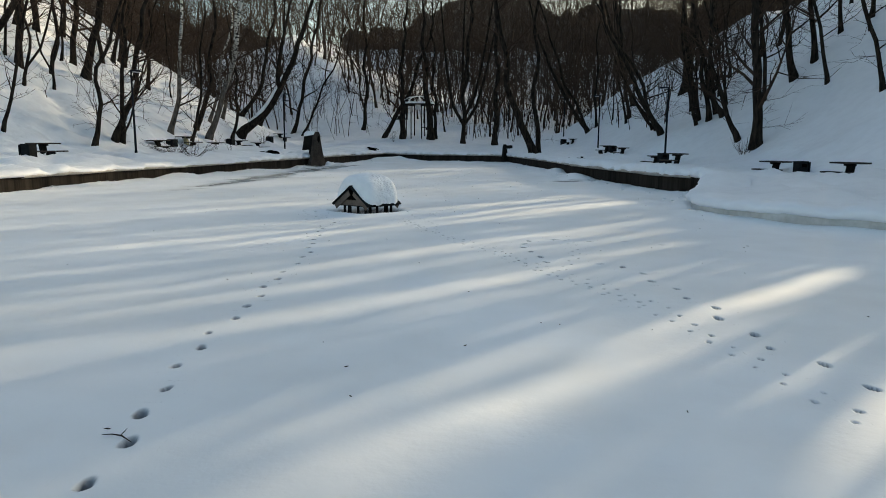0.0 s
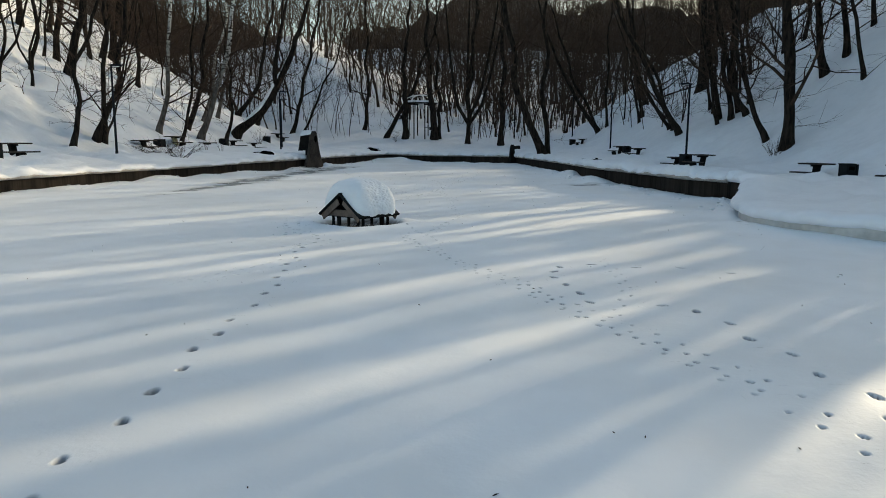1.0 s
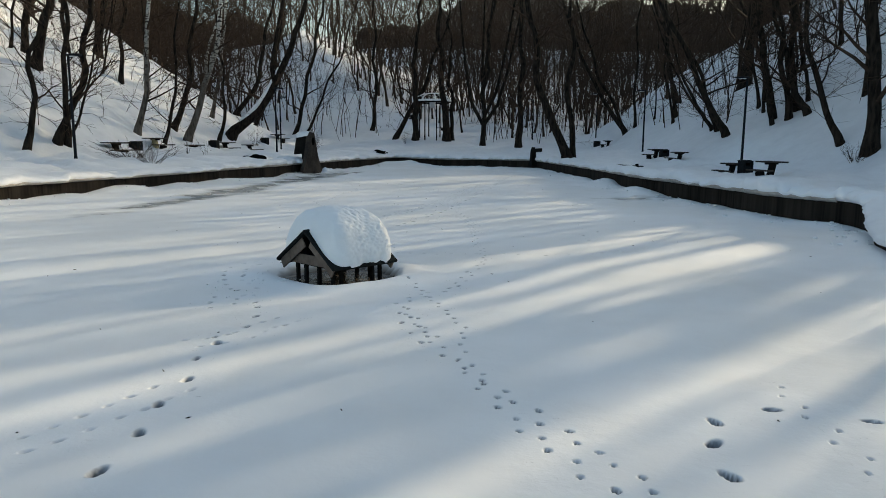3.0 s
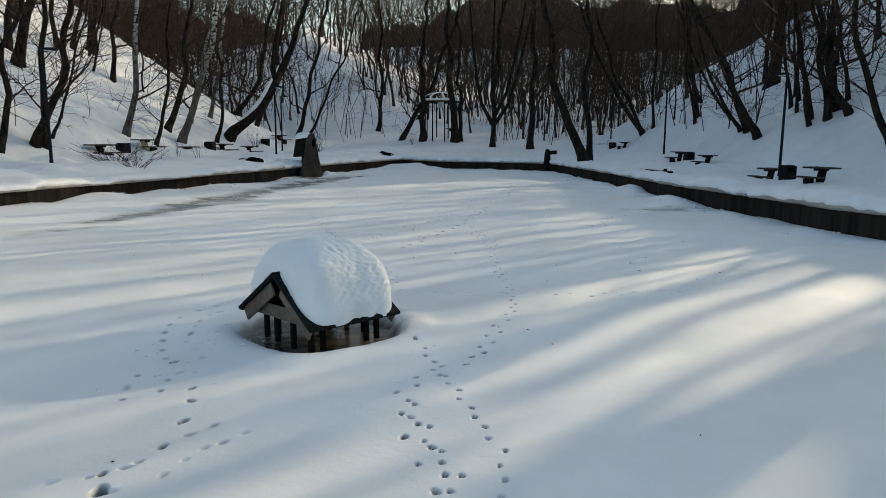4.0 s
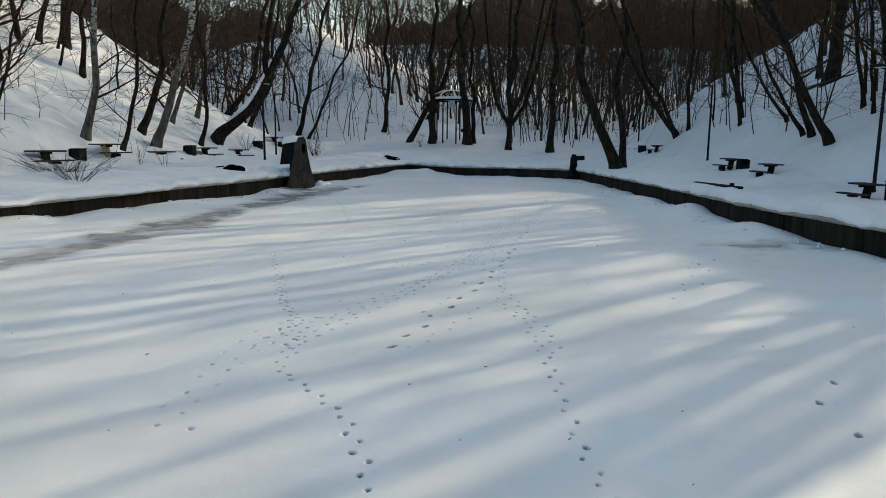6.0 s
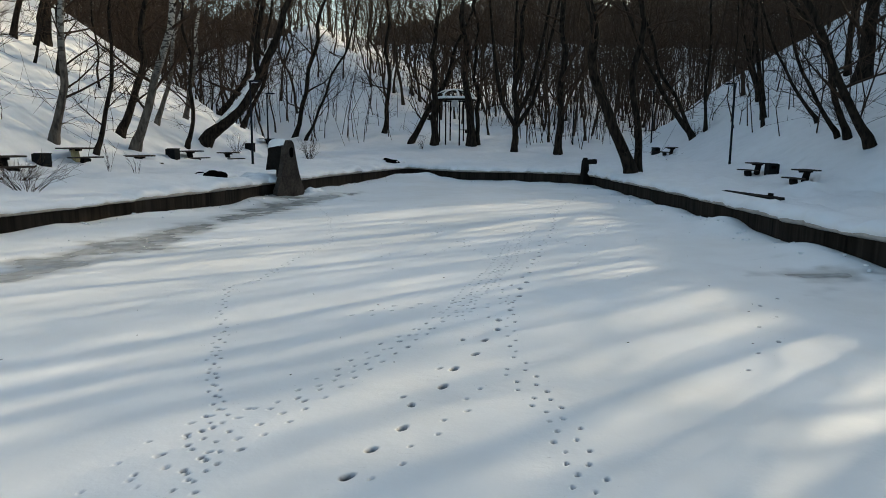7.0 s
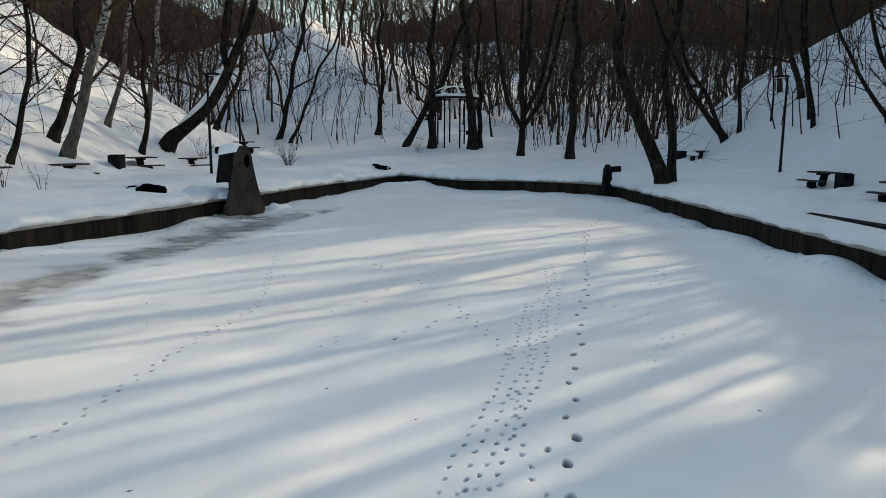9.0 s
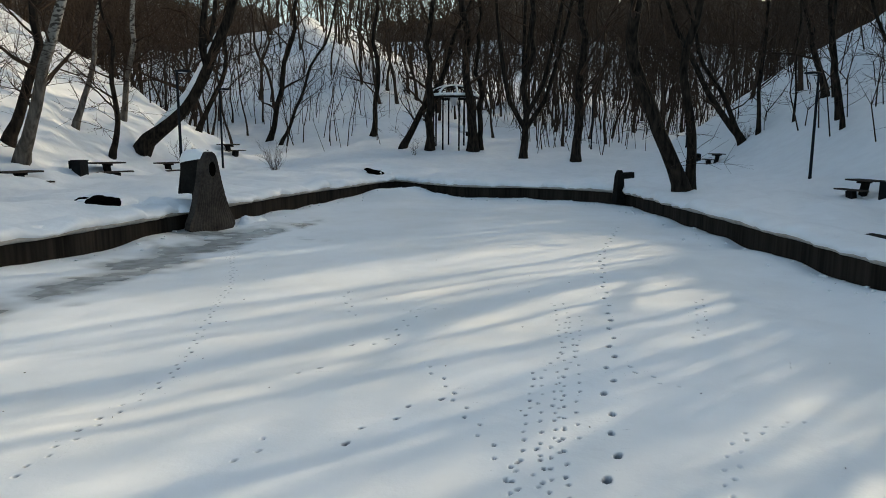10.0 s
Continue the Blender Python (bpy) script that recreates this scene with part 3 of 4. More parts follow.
def grow(seed, height, radius, lean=(0.0, 0.0), bow=0.0, hook=0.0, forks=1, limbs=16, twigs=5, low=0.3, sides=8, wide=1.0, fine=True, course=None, thick=0.007, whips=0):
    """Trunk and crown. lean: how far the top stands off in x and y; bow: how far the middle hangs behind that line; hook: how far the foot kicks back."""
    rng = np.random.RandomState(seed)
    trunk, crown = Twigs(), Twigs()
    lean = np.array([lean[0], lean[1], 0.0])
    way = lean / (np.linalg.norm(lean) + 1e-9)
    s = np.linspace(0, 1, 22) ** 1.3
    wob = np.cumsum(rng.normal(0, 0.003 * height, (22, 3)), 0) * [1, 1, 0]
    wob -= wob[0]
    for axis in (0, 1):  # slow bends of a trunk that sought the light
        for _ in range(2):
            p, w = rng.uniform(0, 6.283), rng.uniform(2.2, 6.0)
            wob[:, axis] += height * rng.uniform(0.004, 0.011) * (np.sin(s * height * 6.283 / w + p) - math.sin(p))
    pts = np.stack([0 * s, 0 * s, s * height], -1) + lean * s[:, None] - way * (bow * 4 * s * (1 - s))[:, None] + way * (hook * (1 - np.exp(-s * height / 0.9)))[:, None] + wob * np.minimum(1, s * 5)[:, None]
    if course:
        knots = np.interp(np.linspace(0, height, 60), *course)
        knots = np.convolve(np.pad(knots, 4, "reflect", reflect_type="odd"), np.ones(9) / 9, "valid")
        pts[:, 0] = np.interp(s * height, np.linspace(0, height, 60), knots) + wob[:, 0] * np.minimum(1, s * 4) * 0.7 + hook * 1.6 * np.sign(course[1][1]) * (1 - np.exp(-s * height / 0.7)) * np.exp(-s * height / 3)
    pts[0, 2] -= 0.35
    rad = radius * ((1 - s) ** 0.8 * 0.85 + 0.03) + radius * 0.6 * np.exp(-s * height / 0.3)
    trunk.tube(pts, rad, sides)
    stems = [(pts, rad)]
    for f in range(forks - 1):
        k = rng.randint(3, 9)
        turn = rng.uniform(0, 6.283)
        d = np.array([math.cos(turn), math.sin(turn), 0])
        u = np.linspace(0, 1, 10)
        fp = pts[k] + (pts[-1] - pts[k]) * u[:, None] * rng.uniform(0.75, 0.95) + d * (np.sqrt(u) * height * rng.uniform(0.1, 0.17))[:, None]
        fr = rad[k] * 0.75 * (1 - u) ** 0.8 + 0.008
        trunk.tube(fp, fr, max(5, sides - 2))
        stems.append((fp, fr))
    for _ in range(whips):  # thin shoots low on the trunk
        k = rng.randint(2, 11)
        az, wl = rng.uniform(0, 6.283), rng.uniform(0.7, 2.4)
        u = np.linspace(0, 1, 5)[:, None]
        d = np.array([math.cos(az), math.sin(az), rng.uniform(-0.1, 0.8)])
        wp = pts[k] + d * wl * u + np.array([0, 0, wl * rng.uniform(-0.35, 0.35)]) * u**2 + rng.normal(0, 0.05 * wl, (5, 3)) * u
        crown.tube(wp, 0.013 * (1 - 0.8 * u[:, 0]), 3)
        for _ in range(5):
            j = rng.randint(1, 5)
            e = d + rng.normal(0, 0.7, 3)
            crown.tube([wp[j], wp[j] + e * wl * rng.uniform(0.12, 0.35)], [0.0065, 0.003], 3)
    for n in range(limbs):
        sp, sr = stems[rng.randint(len(stems))]
        f = low + (1 - low) * (n + rng.uniform(0, 1)) / limbs
        x = min(f, 0.97) * (len(sp) - 1)
        i = int(x)
        start = sp[i] + (sp[min(i + 1, len(sp) - 1)] - sp[i]) * (x - i)
        r0 = max(sr[i] * rng.uniform(0.28, 0.5), 0.012)
        az, up = rng.uniform(0, 6.283), rng.uniform(0.25, 1.0)
        d = np.array([math.cos(az), math.sin(az), up])
        d /= np.linalg.norm(d)
        length = wide * height * rng.uniform(0.13, 0.26) * (1.15 - 0.7 * f)
        u = np.linspace(0, 1, 5)[:, None]
        lp = start + d * length * u + np.array([0, 0, length * rng.uniform(-0.05, 0.3)]) * u**2 + rng.normal(0, 0.04 * length, (5, 3)) * u
        crown.tube(lp, r0 * (1 - 0.85 * u[:, 0]), 4 if fine else 3)
        for _ in range(twigs):
            g = rng.uniform(0.2, 1.0)
            j = min(int(g * 4), 3)
            st = lp[j] + (lp[j + 1] - lp[j]) * (g * 4 - j)
            e = d + rng.normal(0, 0.6, 3) + [0, 0, 0.15]
            e /= np.linalg.norm(e)
            tl = length * rng.uniform(0.25, 0.55)
            mid = st + e * tl * 0.5 + rng.normal(0, 0.05 * tl, 3)
            end = st + e * tl + np.array([0, 0, tl * 0.1])
            r1 = max(r0 * 0.35, thick)
            crown.tube([st, mid, end], [r1, r1 * 0.7, r1 * 0.25], 3)
            for _ in range(3 if fine else 0):
                h = e + rng.normal(0, 0.7, 3)
                o = st + e * tl * rng.uniform(0.3, 0.95)
                crown.tube([o, o + h * tl * rng.uniform(0.25, 0.5)], [max(r1 * 0.5, 0.0055), 0.003], 3)
    return trunk.arrays(), crown.arrays()


def tree(x, y, seed, label, mat=BARK, group="trees", **shape):
    (tv, tq), (kv, kq) = grow(seed, **shape)
    ob = thing("tree", pose(x, y, surface(x, y)), label, "tree", group)
    part("trunk", quick_mesh("trunk", tv, tq, mat), mat, ob)
    part("crown", quick_mesh("crown", kv, kq, TWIG), TWIG, ob, "bare thin branches and twigs")
    return ob


def bank_tree(x, y, mid, mid_h, top, top_h, radius, label, mat=BARK, height=None, forks=1, seed=0, limbs=17, hook=0.0, low=0.16, foot=None):
    """A tree whose trunk stands off by mid at mid_h and by top at top_h above its foot, towards +x."""
    height = height or top_h * 1.7 + 3
    slope = (top - mid) / (top_h - mid_h)
    first = foot or (mid_h * 0.5, mid * 0.5)
    course = ([0, first[0], mid_h, top_h, height], [0, first[1], mid, top, top + 0.6 * slope * (height - top_h)])
    return tree(x, y, seed or int(abs(x * 91 + y * 37)) % 9999, label, mat, height=height, radius=radius, lean=(0, 0.12 * height * math.sin(x * 5 + y)), forks=forks, limbs=limbs, hook=hook, course=course, low=low, whips=16)


LEANING = "slender dark tree leaning from the snowy slope"
STRAIGHT = "straight dark-barked bare tree on the snowy slope"
for row in [
    (-16.2, 34.8, 0.4, 2.9, 0.9, 5.2, 0.14), (-16.6, 35.8, 0.8, 2.3, 1.7, 5.0, 0.06), (-15.5, 42.4, 0.24, 2.6, 0.56, 4.8, 0.11),
    (-16.8, 46.7, 0.8, 2.6, 1.25, 6.3, 0.2), (-15.8, 51.5, 0.7, 2.4, 0.5, 5.0, 0.13), (-18.5, 63.0, 1.7, 2.2, 3.0, 8.3, 0.22),
    (-16.4, 61.5, 1.6, 3.4, 2.3, 7.7, 0.16), (-15.7, 71.7, 1.4, 4.7, 2.9, 11.3, 0.22), (-14.4, 70.0, 1.8, 3.6, 3.8, 6.9, 0.13), (-8.6, 72.7, 0.74, 4.9, 0.97, 11.1, 0.2),
    (-16.4, 32.4, 0.07, 3.3, 1.06, 5.6, 0.13), (-16.4, 34.4, 0.9, 3.3, 1.7, 6.7, 0.17),
]:
    bank_tree(*row, LEANING, hook=0.25)
for row in [(-20.5, 40.2, 0.7, 3.0, 1.0, 4.4, 0.26), (-25.3, 55.3, 0.6, 2.9, 0.96, 4.9, 0.34), (-20.7, 49.0, 0.25, 2.6, 0.37, 4.4, 0.15), (-21.9, 36.3, 0.1, 1.9, 0.2, 3.6, 0.2),
            (-22.4, 42.5, 0.45, 2.3, 0.75, 3.9, 0.21), (-18.8, 29.6, 0.8, 1.5, 1.75, 3.5, 0.08), (-23.5, 50, 0.4, 2.5, 0.6, 5, 0.16), (-27, 47, 0.3, 2.5, 0.6, 5, 0.2)]:
    bank_tree(*row, STRAIGHT, height=15)
for row in [(-16.2, 41.0, 0.68, 2.9, 1.14, 5.7, 0.17), (-15.5, 45.5, 1.16, 2.7, 2.5, 6.8, 0.22), (-17.6, 52.0, 0.5, 3.0, 1.4, 7.0, 0.14), (-18.2, 57.0, 0.8, 3.0, 1.8, 7.0, 0.16)]:
    bank_tree(*row, "birch with white upper bark leaning over the bank", BIRCH, hook=0.2)
big_leaner = bank_tree(-16.1, 54.5, 3.1, 3.05, 5.2, 7.5, 0.34, "thick tree leaning far over, snow lying on its trunk", height=14, forks=2, foot=(1.2, 1.9))
bank_tree(-21.5, 31.0, 1.5, 1.6, 4.3, 4.7, 0.2, "dark tree leaning far out from the snowy slope", height=11, low=0.35)
bank_tree(-6.1, 69.3, 2.14, 3.4, 4.45, 8.9, 0.25, "dark tree leaning across beside the pavilion", height=15)
bank_tree(1.7, 67.0, 0.2, 5.3, 0.8, 13.0, 0.24, "many-stemmed bare tree behind the pond wall", forks=6, height=22, limbs=30)
bank_tree(4.6, 64.6, -0.3, 6.5, -0.5, 12.4, 0.28, STRAIGHT, height=24, limbs=24)
bank_tree(6.2, 48.2, -1.6, 3.3, -2.6, 8.3, 0.29, "dark tree leaning over the pond from a double trunk", height=18, limbs=20, low=0.4)
bank_tree(6.5, 48.5, -0.4, 4.1, -0.5, 8.3, 0.2, "upright second stem of a double-trunked dark tree", height=17, low=0.4)
for row in [
    (12.4, 60.0, -2.0, 3.1, -4.1, 6.9, 0.19), (13.3, 44.5, -1.2, 1.7, -2.1, 3.2, 0.1), (12.9, 41.4, -1.65, 2.7, -3.4, 5.3, 0.18), (14.3, 39.7, -0.6, 2.1, -1.2, 4.7, 0.1),
    (15.3, 38.4, -0.64, 1.7, -1.33, 4.0, 0.16), (14.0, 33.1, -0.82, 2.5, -1.6, 6.3, 0.14), (14.1, 48.0, -1.26, 1.7, -2.3, 3.1, 0.09), (13.3, 43.8, -1.13, 3.5, -2.4, 4.7, 0.14),
    (17.8, 36.0, -0.8, 2.55, -1.3, 4.2, 0.2), (15.5, 39.9, -0.66, 2.8, -1.3, 5.8, 0.18),
]:
    bank_tree(*row, LEANING, hook=0.3)
for row in [
    (17.5, 51.4, 0.2, 2.6, 0.22, 4.5, 0.42), (15.6, 44.5, -0.34, 1.7, -0.62, 3.5, 0.1), (14.8, 39.3, -0.32, 2.2, -0.86, 4.4, 0.16), (16.1, 40.3, -0.25, 1.8, -0.47, 3.6, 0.1),
    (13.9, 31.2, -0.08, 3.4, -0.54, 6.3, 0.26), (14.6, 40.4, -0.49, 2.7, -1.03, 6.4, 0.15), (17.7, 32.7, -0.45, 2.0, -0.75, 4.0, 0.1), (18.8, 36.2, -0.26, 1.95, -0.5, 3.6, 0.16),
    (17.2, 27.7, -0.57, 1.9, -1.0, 3.55, 0.1), (20.8, 37.6, -0.24, 1.3, -0.4, 2.4, 0.12), (16.4, 36.2, -0.4, 2.5, -0.8, 5.0, 0.12),
    (12.9, 59.7, -0.23, 2.4, -0.25, 5.0, 0.12), (13.8, 53.3, -0.41, 2.1, -0.82, 4.9, 0.1), (15.9, 59.5, -0.43, 1.8, -0.94, 4.7, 0.19), (13.9, 58.2, 0.1, 1.9, 0.1, 3.7, 0.06),
    (12.3, 60.1, -0.9, 1.9, -2.3, 4.6, 0.15),
]:
    bank_tree(*row, STRAIGHT, height=16)

# six trees added to keep a patch of sun off the right bank
for k, (x, y) in enumerate([(15.2, 43.0), (16.0, 44.6), (17.0, 43.8), (17.6, 45.8), (18.4, 46.6), (16.6, 46.4)]):
    tree(x, y, 900 + k, "young bare tree added to shade the right bank", height=8.5 + 0.4 * k, radius=0.08, lean=(-0.8, 0.2), limbs=16, twigs=6, low=0.25, wide=1.2)

# ---- the woods: the nearest trees singly, the far ones as one mass ----
wood_rng = np.random.RandomState(4)
# stands on the near right hill are out of view and shade the ice
STANDS = [  # x from, to, y from, to, how many
    (20, 36, 24, 45, 58), (17, 34, 2, 26, 92), (14, 30, 46, 62, 19), (13, 34, 62, 76, 15), (16, 24, 15, 27, 14), (-30, -19.5, 26, 56, 24), (-44, -30, 24, 60, 60), (-36, -17, 64, 80, 60), (-64, -30, 60, 100, 40),
    (2, 15, 72, 92, 40), (-12, 2, 80, 92, 16), (14, 46, 78, 100, 48), (-46, -6, 76, 104, 32), (-14, -2, 90, 130, 34), (-2, 24, 92, 130, 130), (16, 56, 98, 135, 130), (-60, -14, 104, 140, 80), (-80, 90, 140, 180, 240),
    (34, 62, 10, 75, 40), (31, 35, 35, 40, 9), (35, 39, 39, 44, 9), (24, 44, 76, 99, 60),
]
spots = []
for x0, x1, y0, y1, n in STANDS:
    for _ in range(n):
        spots.append((wood_rng.uniform(x0, x1), wood_rng.uniform(y0, y1)))
spots = [(x, y) for x, y in spots if not (-7.5 < x < 3 and y < 80)]
# gaps cut in the grove for sun streaks, along the sun's way: middle and half width in metres
SUN_GAPS = [(9.75, 0.22), (11.75, 0.5), (13.3, 0.55), (16.6, 0.35), (18.8, 0.5), (21.9, 0.5), (23.7, 0.4), (27.5, 0.5)]
spots = [(x, y) for x, y in spots if not (x > 12 and y < 100 and any(abs(0.719 * y - 0.695 * x - c) < w for c, w in SUN_GAPS))]
spots = [(x, y) for x, y in spots if not (x > 0 and 60 < y < 104 and 0.719 * y - 0.695 * x > 45 and (0.719 * y - 0.695 * x) % 4.5 < 1.5)]
# every second tree left out to let sun onto the middle of the pond
spots = [(x, y) for k, (x, y) in enumerate(spots) if not (k % 2 and x > 13 and y < 82 and 18 < 0.719 * y - 0.695 * x < 32)]
# and stems added along the crest to stripe the ice with shade between the gaps
for k, c in enumerate((4.1, 4.7, 5.3, 5.9, 6.4, 7.7, 8.0, 8.3, 8.6, 8.9, 9.2, 10.9, 12.3, 12.5, 14.2, 14.6, 15.3, 15.8, 17.8, 20.3, 20.8, 22.6, 24.2)):
    x = 27 + k * 7 % 11
    spots.append((x, (c + 0.695 * x) / 0.719))


def stature(x, y):
    """Trees on the shoulder of the hill are stretched to shade the left bank."""
    return 1.45 if 22 < x < 46 and 74 < y < 100 else 1.0


spots.sort(key=lambda p: math.hypot(p[0], p[1] - 14))
models = []
for k in range(9):
    h = 11 + 1.0 * k
    (tv, tq), (kv, kq) = grow(500 + k, h, 0.06 + 0.014 * k, (wood_rng.uniform(-1.6, 1.2), wood_rng.uniform(-0.8, 0.8)), 0.15, 0.1, 1 + (k % 3 == 2), 15, 5, 0.42, 7, thick=0.011)
    models.append((quick_mesh("trunk", tv, tq, BIRCH if k == 4 else BARK), quick_mesh("crown", kv, kq, TWIG)))
NEAR = 255
for n, (x, y) in enumerate(spots[:NEAR]):
    tm, km = models[wood_rng.randint(9)]
    s = wood_rng.uniform(0.8, 1.2)
    ob = thing("tree", pose(x, y, float(land(x, y)) + 0.05) @ pose(0, 0, 0, wood_rng.normal(0, 4), wood_rng.normal(6 if x < -14 else -5 if x > 12 else 0, 5)) @ pose(0, 0, 0, 0, 0, wood_rng.uniform(0, 360)) @ Matrix.Diagonal((s, s, s * stature(x, y), 1)),
               "bare grey-brown birch of the wood" if tm is models[4][0] else "tall thin bare tree of the wood", "tree", "trees of the wood")
    part("trunk", tm, None, ob)
    part("crown", km, None, ob)
def far_model(seed, height, radius, limbs, twigs, thick):
    (tv, tq), (kv, kq) = grow(seed, height, radius, (wood_rng.uniform(-1.5, 1.5), 0), 0.1, 0.0, 1, limbs, twigs, 0.2, 4, 1.2, False, thick=thick)
    return np.concatenate([tv, kv]), np.concatenate([tq, kq + len(tv)])


middle = [far_model(700 + k, 15 + 1.6 * k, 0.065 + 0.011 * k, 24, 4, 0.02) for k in range(7)]
distant = [far_model(720 + k, 19 + 1.7 * k, 0.075 + 0.012 * k, 17, 4, 0.024) for k in range(7)]
fv, fq, fn = [], [], 0
for x, y in spots[NEAR:]:
    v, q = (distant if math.hypot(x, y) > 108 else middle)[wood_rng.randint(7)]
    a, s = wood_rng.uniform(0, 6.283), wood_rng.uniform(0.8, 1.25)
    m = np.array(pose(0, 0, 0, wood_rng.normal(0, 7), wood_rng.normal(0, 7), math.degrees(a)).to_3x3())
    fv.append((v * [s, s, s * stature(x, y)]) @ m.T + [x, y, float(land(x, y))])
    fq.append(q + fn)
    fn += len(v)
woods = tagged(new("far_woods", quick_mesh("far_woods", np.concatenate(fv), np.concatenate(fq), WOODS)), "dense bare winter wood filling the valley behind the pond", "woods", kind="stuff")

# thin saplings and brush between the trunks
brush, brush_rng = Twigs(), np.random.RandomState(17)
for x0, x1, y0, y1, n in ((2, 16, 68, 90, 110), (-14, -6, 66, 84, 36), (14, 40, 66, 100, 300), (-14, 20, 90, 130, 420), (13, 24, 44, 68, 90), (-34, -17, 60, 84, 100), (-30, -10, 74, 100, 70), (20, 60, 98, 130, 200), (-30, -15, 27, 60, 34), (-22, -14.5, 30, 56, 12)):
    for _ in range(n):
        x, y = brush_rng.uniform(x0, x1), brush_rng.uniform(y0, y1)
        h, r = (brush_rng.uniform(1, 4.5), brush_rng.uniform(0.008, 0.022)) if x < -14 and y < 60 else (brush_rng.uniform(3, 9), brush_rng.uniform(0.015, 0.045))
        u = np.linspace(0, 1, 5)[:, None]
        off = brush_rng.normal(0, (0.35 if x < -14 and y < 60 else 0.24) * h, 2)
        p = np.array([x, y, float(land(x, y)) - 0.1]) + np.concatenate([u**1.5 * off[0], u**1.5 * off[1], u * h], 1)
        p[1:4] += brush_rng.normal(0, 0.035 * h, (3, 3)) * [1, 1, 0]
        brush.tube(p, r * (1 - 0.8 * u[:, 0]), 3)
        for _ in range(9 if y < 60 else 5):
            k = brush_rng.randint(1, 4)
            d = brush_rng.normal(0, 0.5, 3) + [0, 0, 0.8]
            brush.tube([p[k], p[k] + d * h * brush_rng.uniform(0.1, 0.25)], [r * 0.4, 0.004], 3)
bv, bq = brush.arrays()
tagged(new("brushwood", quick_mesh("brushwood", bv, bq, WOODS)), "thin saplings and brushwood between the trunks", "brushwood", kind="stuff")

# snow lying along the leaning trunk
trunk_me = next(o for o in big_leaner.children if o.name.startswith("trunk")).data
ring = np.empty(len(trunk_me.vertices) * 3, np.float32)
trunk_me.vertices.foreach_get("co", ring)
ring = ring.reshape(-1, 3)[: 22 * 8].reshape(22, 8, 3)
axis, girth = ring.mean(1), np.linalg.norm(ring - ring.mean(1, keepdims=True), axis=2).mean(1)
strip = Twigs()
strip.tube(axis[2:10] + np.stack([-girth[2:10] * 0.6, -0.2 * girth[2:10], girth[2:10] * 0.75], -1), girth[2:10] * np.array([0.2, 0.6, 0.75, 0.7, 0.75, 0.6, 0.5, 0.15]), 7)
sv, sq = strip.arrays()
lying = tagged(new("settled_snow", quick_mesh("settled_snow", sv, sq, ROOF_SNOW)), "strip of snow lying along the leaning trunk", "snow")
lying.matrix_basis = big_leaner.matrix_basis.copy()

# the wooded ridge that closes the valley, far behind
ridge_rng = np.random.RandomState(23)
bv, bq, cols = [], [], 260
for k in range(cols + 1):
    a = radians(-80 + 160 * k / cols)
    deg = math.degrees(a)
    top = 28 + 12 * float(step_between(-5, 1, deg)) + 9 * float(step_between(-13, -20, deg)) + 3 * math.sin(k * 0.11) + 2 * math.sin(k * 0.37 + 1) + ridge_rng.uniform(-2.5, 2.5)
    for h, r in ((-5, 205), (top * 0.4, 208), (top * 0.8, 212), (top + 6, 216)):
        bv.append((r * math.sin(a), 20 + r * math.cos(a), h))
for k in range(cols):
    for j in range(3):
        bq.append((k * 4 + j, k * 4 + 4 + j, k * 4 + 5 + j, k * 4 + 1 + j))
tagged(new("backdrop_ridge", quick_mesh("backdrop_ridge", bv, bq, DISTANCE)), "far ridge covered in bare brown woodland", "ridge", kind="structure")

# ---- the duck house on the ice ----
def snow_heap(half_x, half_y, z0, z1, ex=2.6, pits=0.0, seed=0, power=2.4, over=None, rough=1.0):
    """A rounded heap of snow: a superellipsoid dome with a hanging lip, uneven; pits: thaw cells on its sunny flank."""
    nu, nv = (200, 80) if pits else (48, 18)
    verts, quads = [], []
    for j in range(nv + 1):
        b = j / nv * math.pi / 2
        for i in range(nu):
            a = i / nu * 2 * math.pi
            c, s = math.cos(a), math.sin(a)
            r = (abs(c) ** ex + abs(s) ** ex) ** (-1 / ex)
            ring = math.cos(b) ** (2 / power)
            x, y = c * r * ring * half_x, s * r * ring * half_y
            z = z0 + (z1 - z0) * math.sin(b) ** (2 / power)
            p = Vector((x * 3, y * 3, z * 3 + seed))
            d = rough * (0.04 * noise.noise(p) + 0.01 * noise.noise(p * 3.4))
            if pits:
                w = max(0.0, min(1.0, (c * 0.75 - s * 0.8 + 0.05) * 1.5))
                warp = 1.6 * noise.noise(p * 1.7) + 0.8 * noise.noise(p * 4)
                cells = 0.8 * max(0.0, math.sin(x * 66 + y * 30 + warp * 3.2) * math.sin(z * 80 + warp * 2.4)) + 0.9 * max(0.0, noise.noise(Vector((x * 20, y * 20, z * 38))))
                foot = max(0.0, 1 - (z - z0) / 0.16) * max(0.0, noise.noise(Vector((x * 9, y * 9, 4.0))) + 0.35)
                d -= pits * w * cells * (0.55 + 0.45 * noise.noise(p * 0.9)) + 0.045 * foot * (0.3 + 0.7 * w)
            k = 1 + d / max(0.3, math.hypot(x, y))
            z += d * math.sin(b)
            verts.append((x * k, y * k, max(z, over(y * k) + 0.004) if over else z))
    for j in range(nv):
        for i in range(nu):
            n = (i + 1) % nu
            quads.append((j * nu + i, j * nu + n, (j + 1) * nu + n, (j + 1) * nu + i))
    return verts, quads


HOUSE_AT = pose(HUT[0], HUT[1], 0, 0, 0, 45.6) @ pose(0, 0, 0, -1.2)
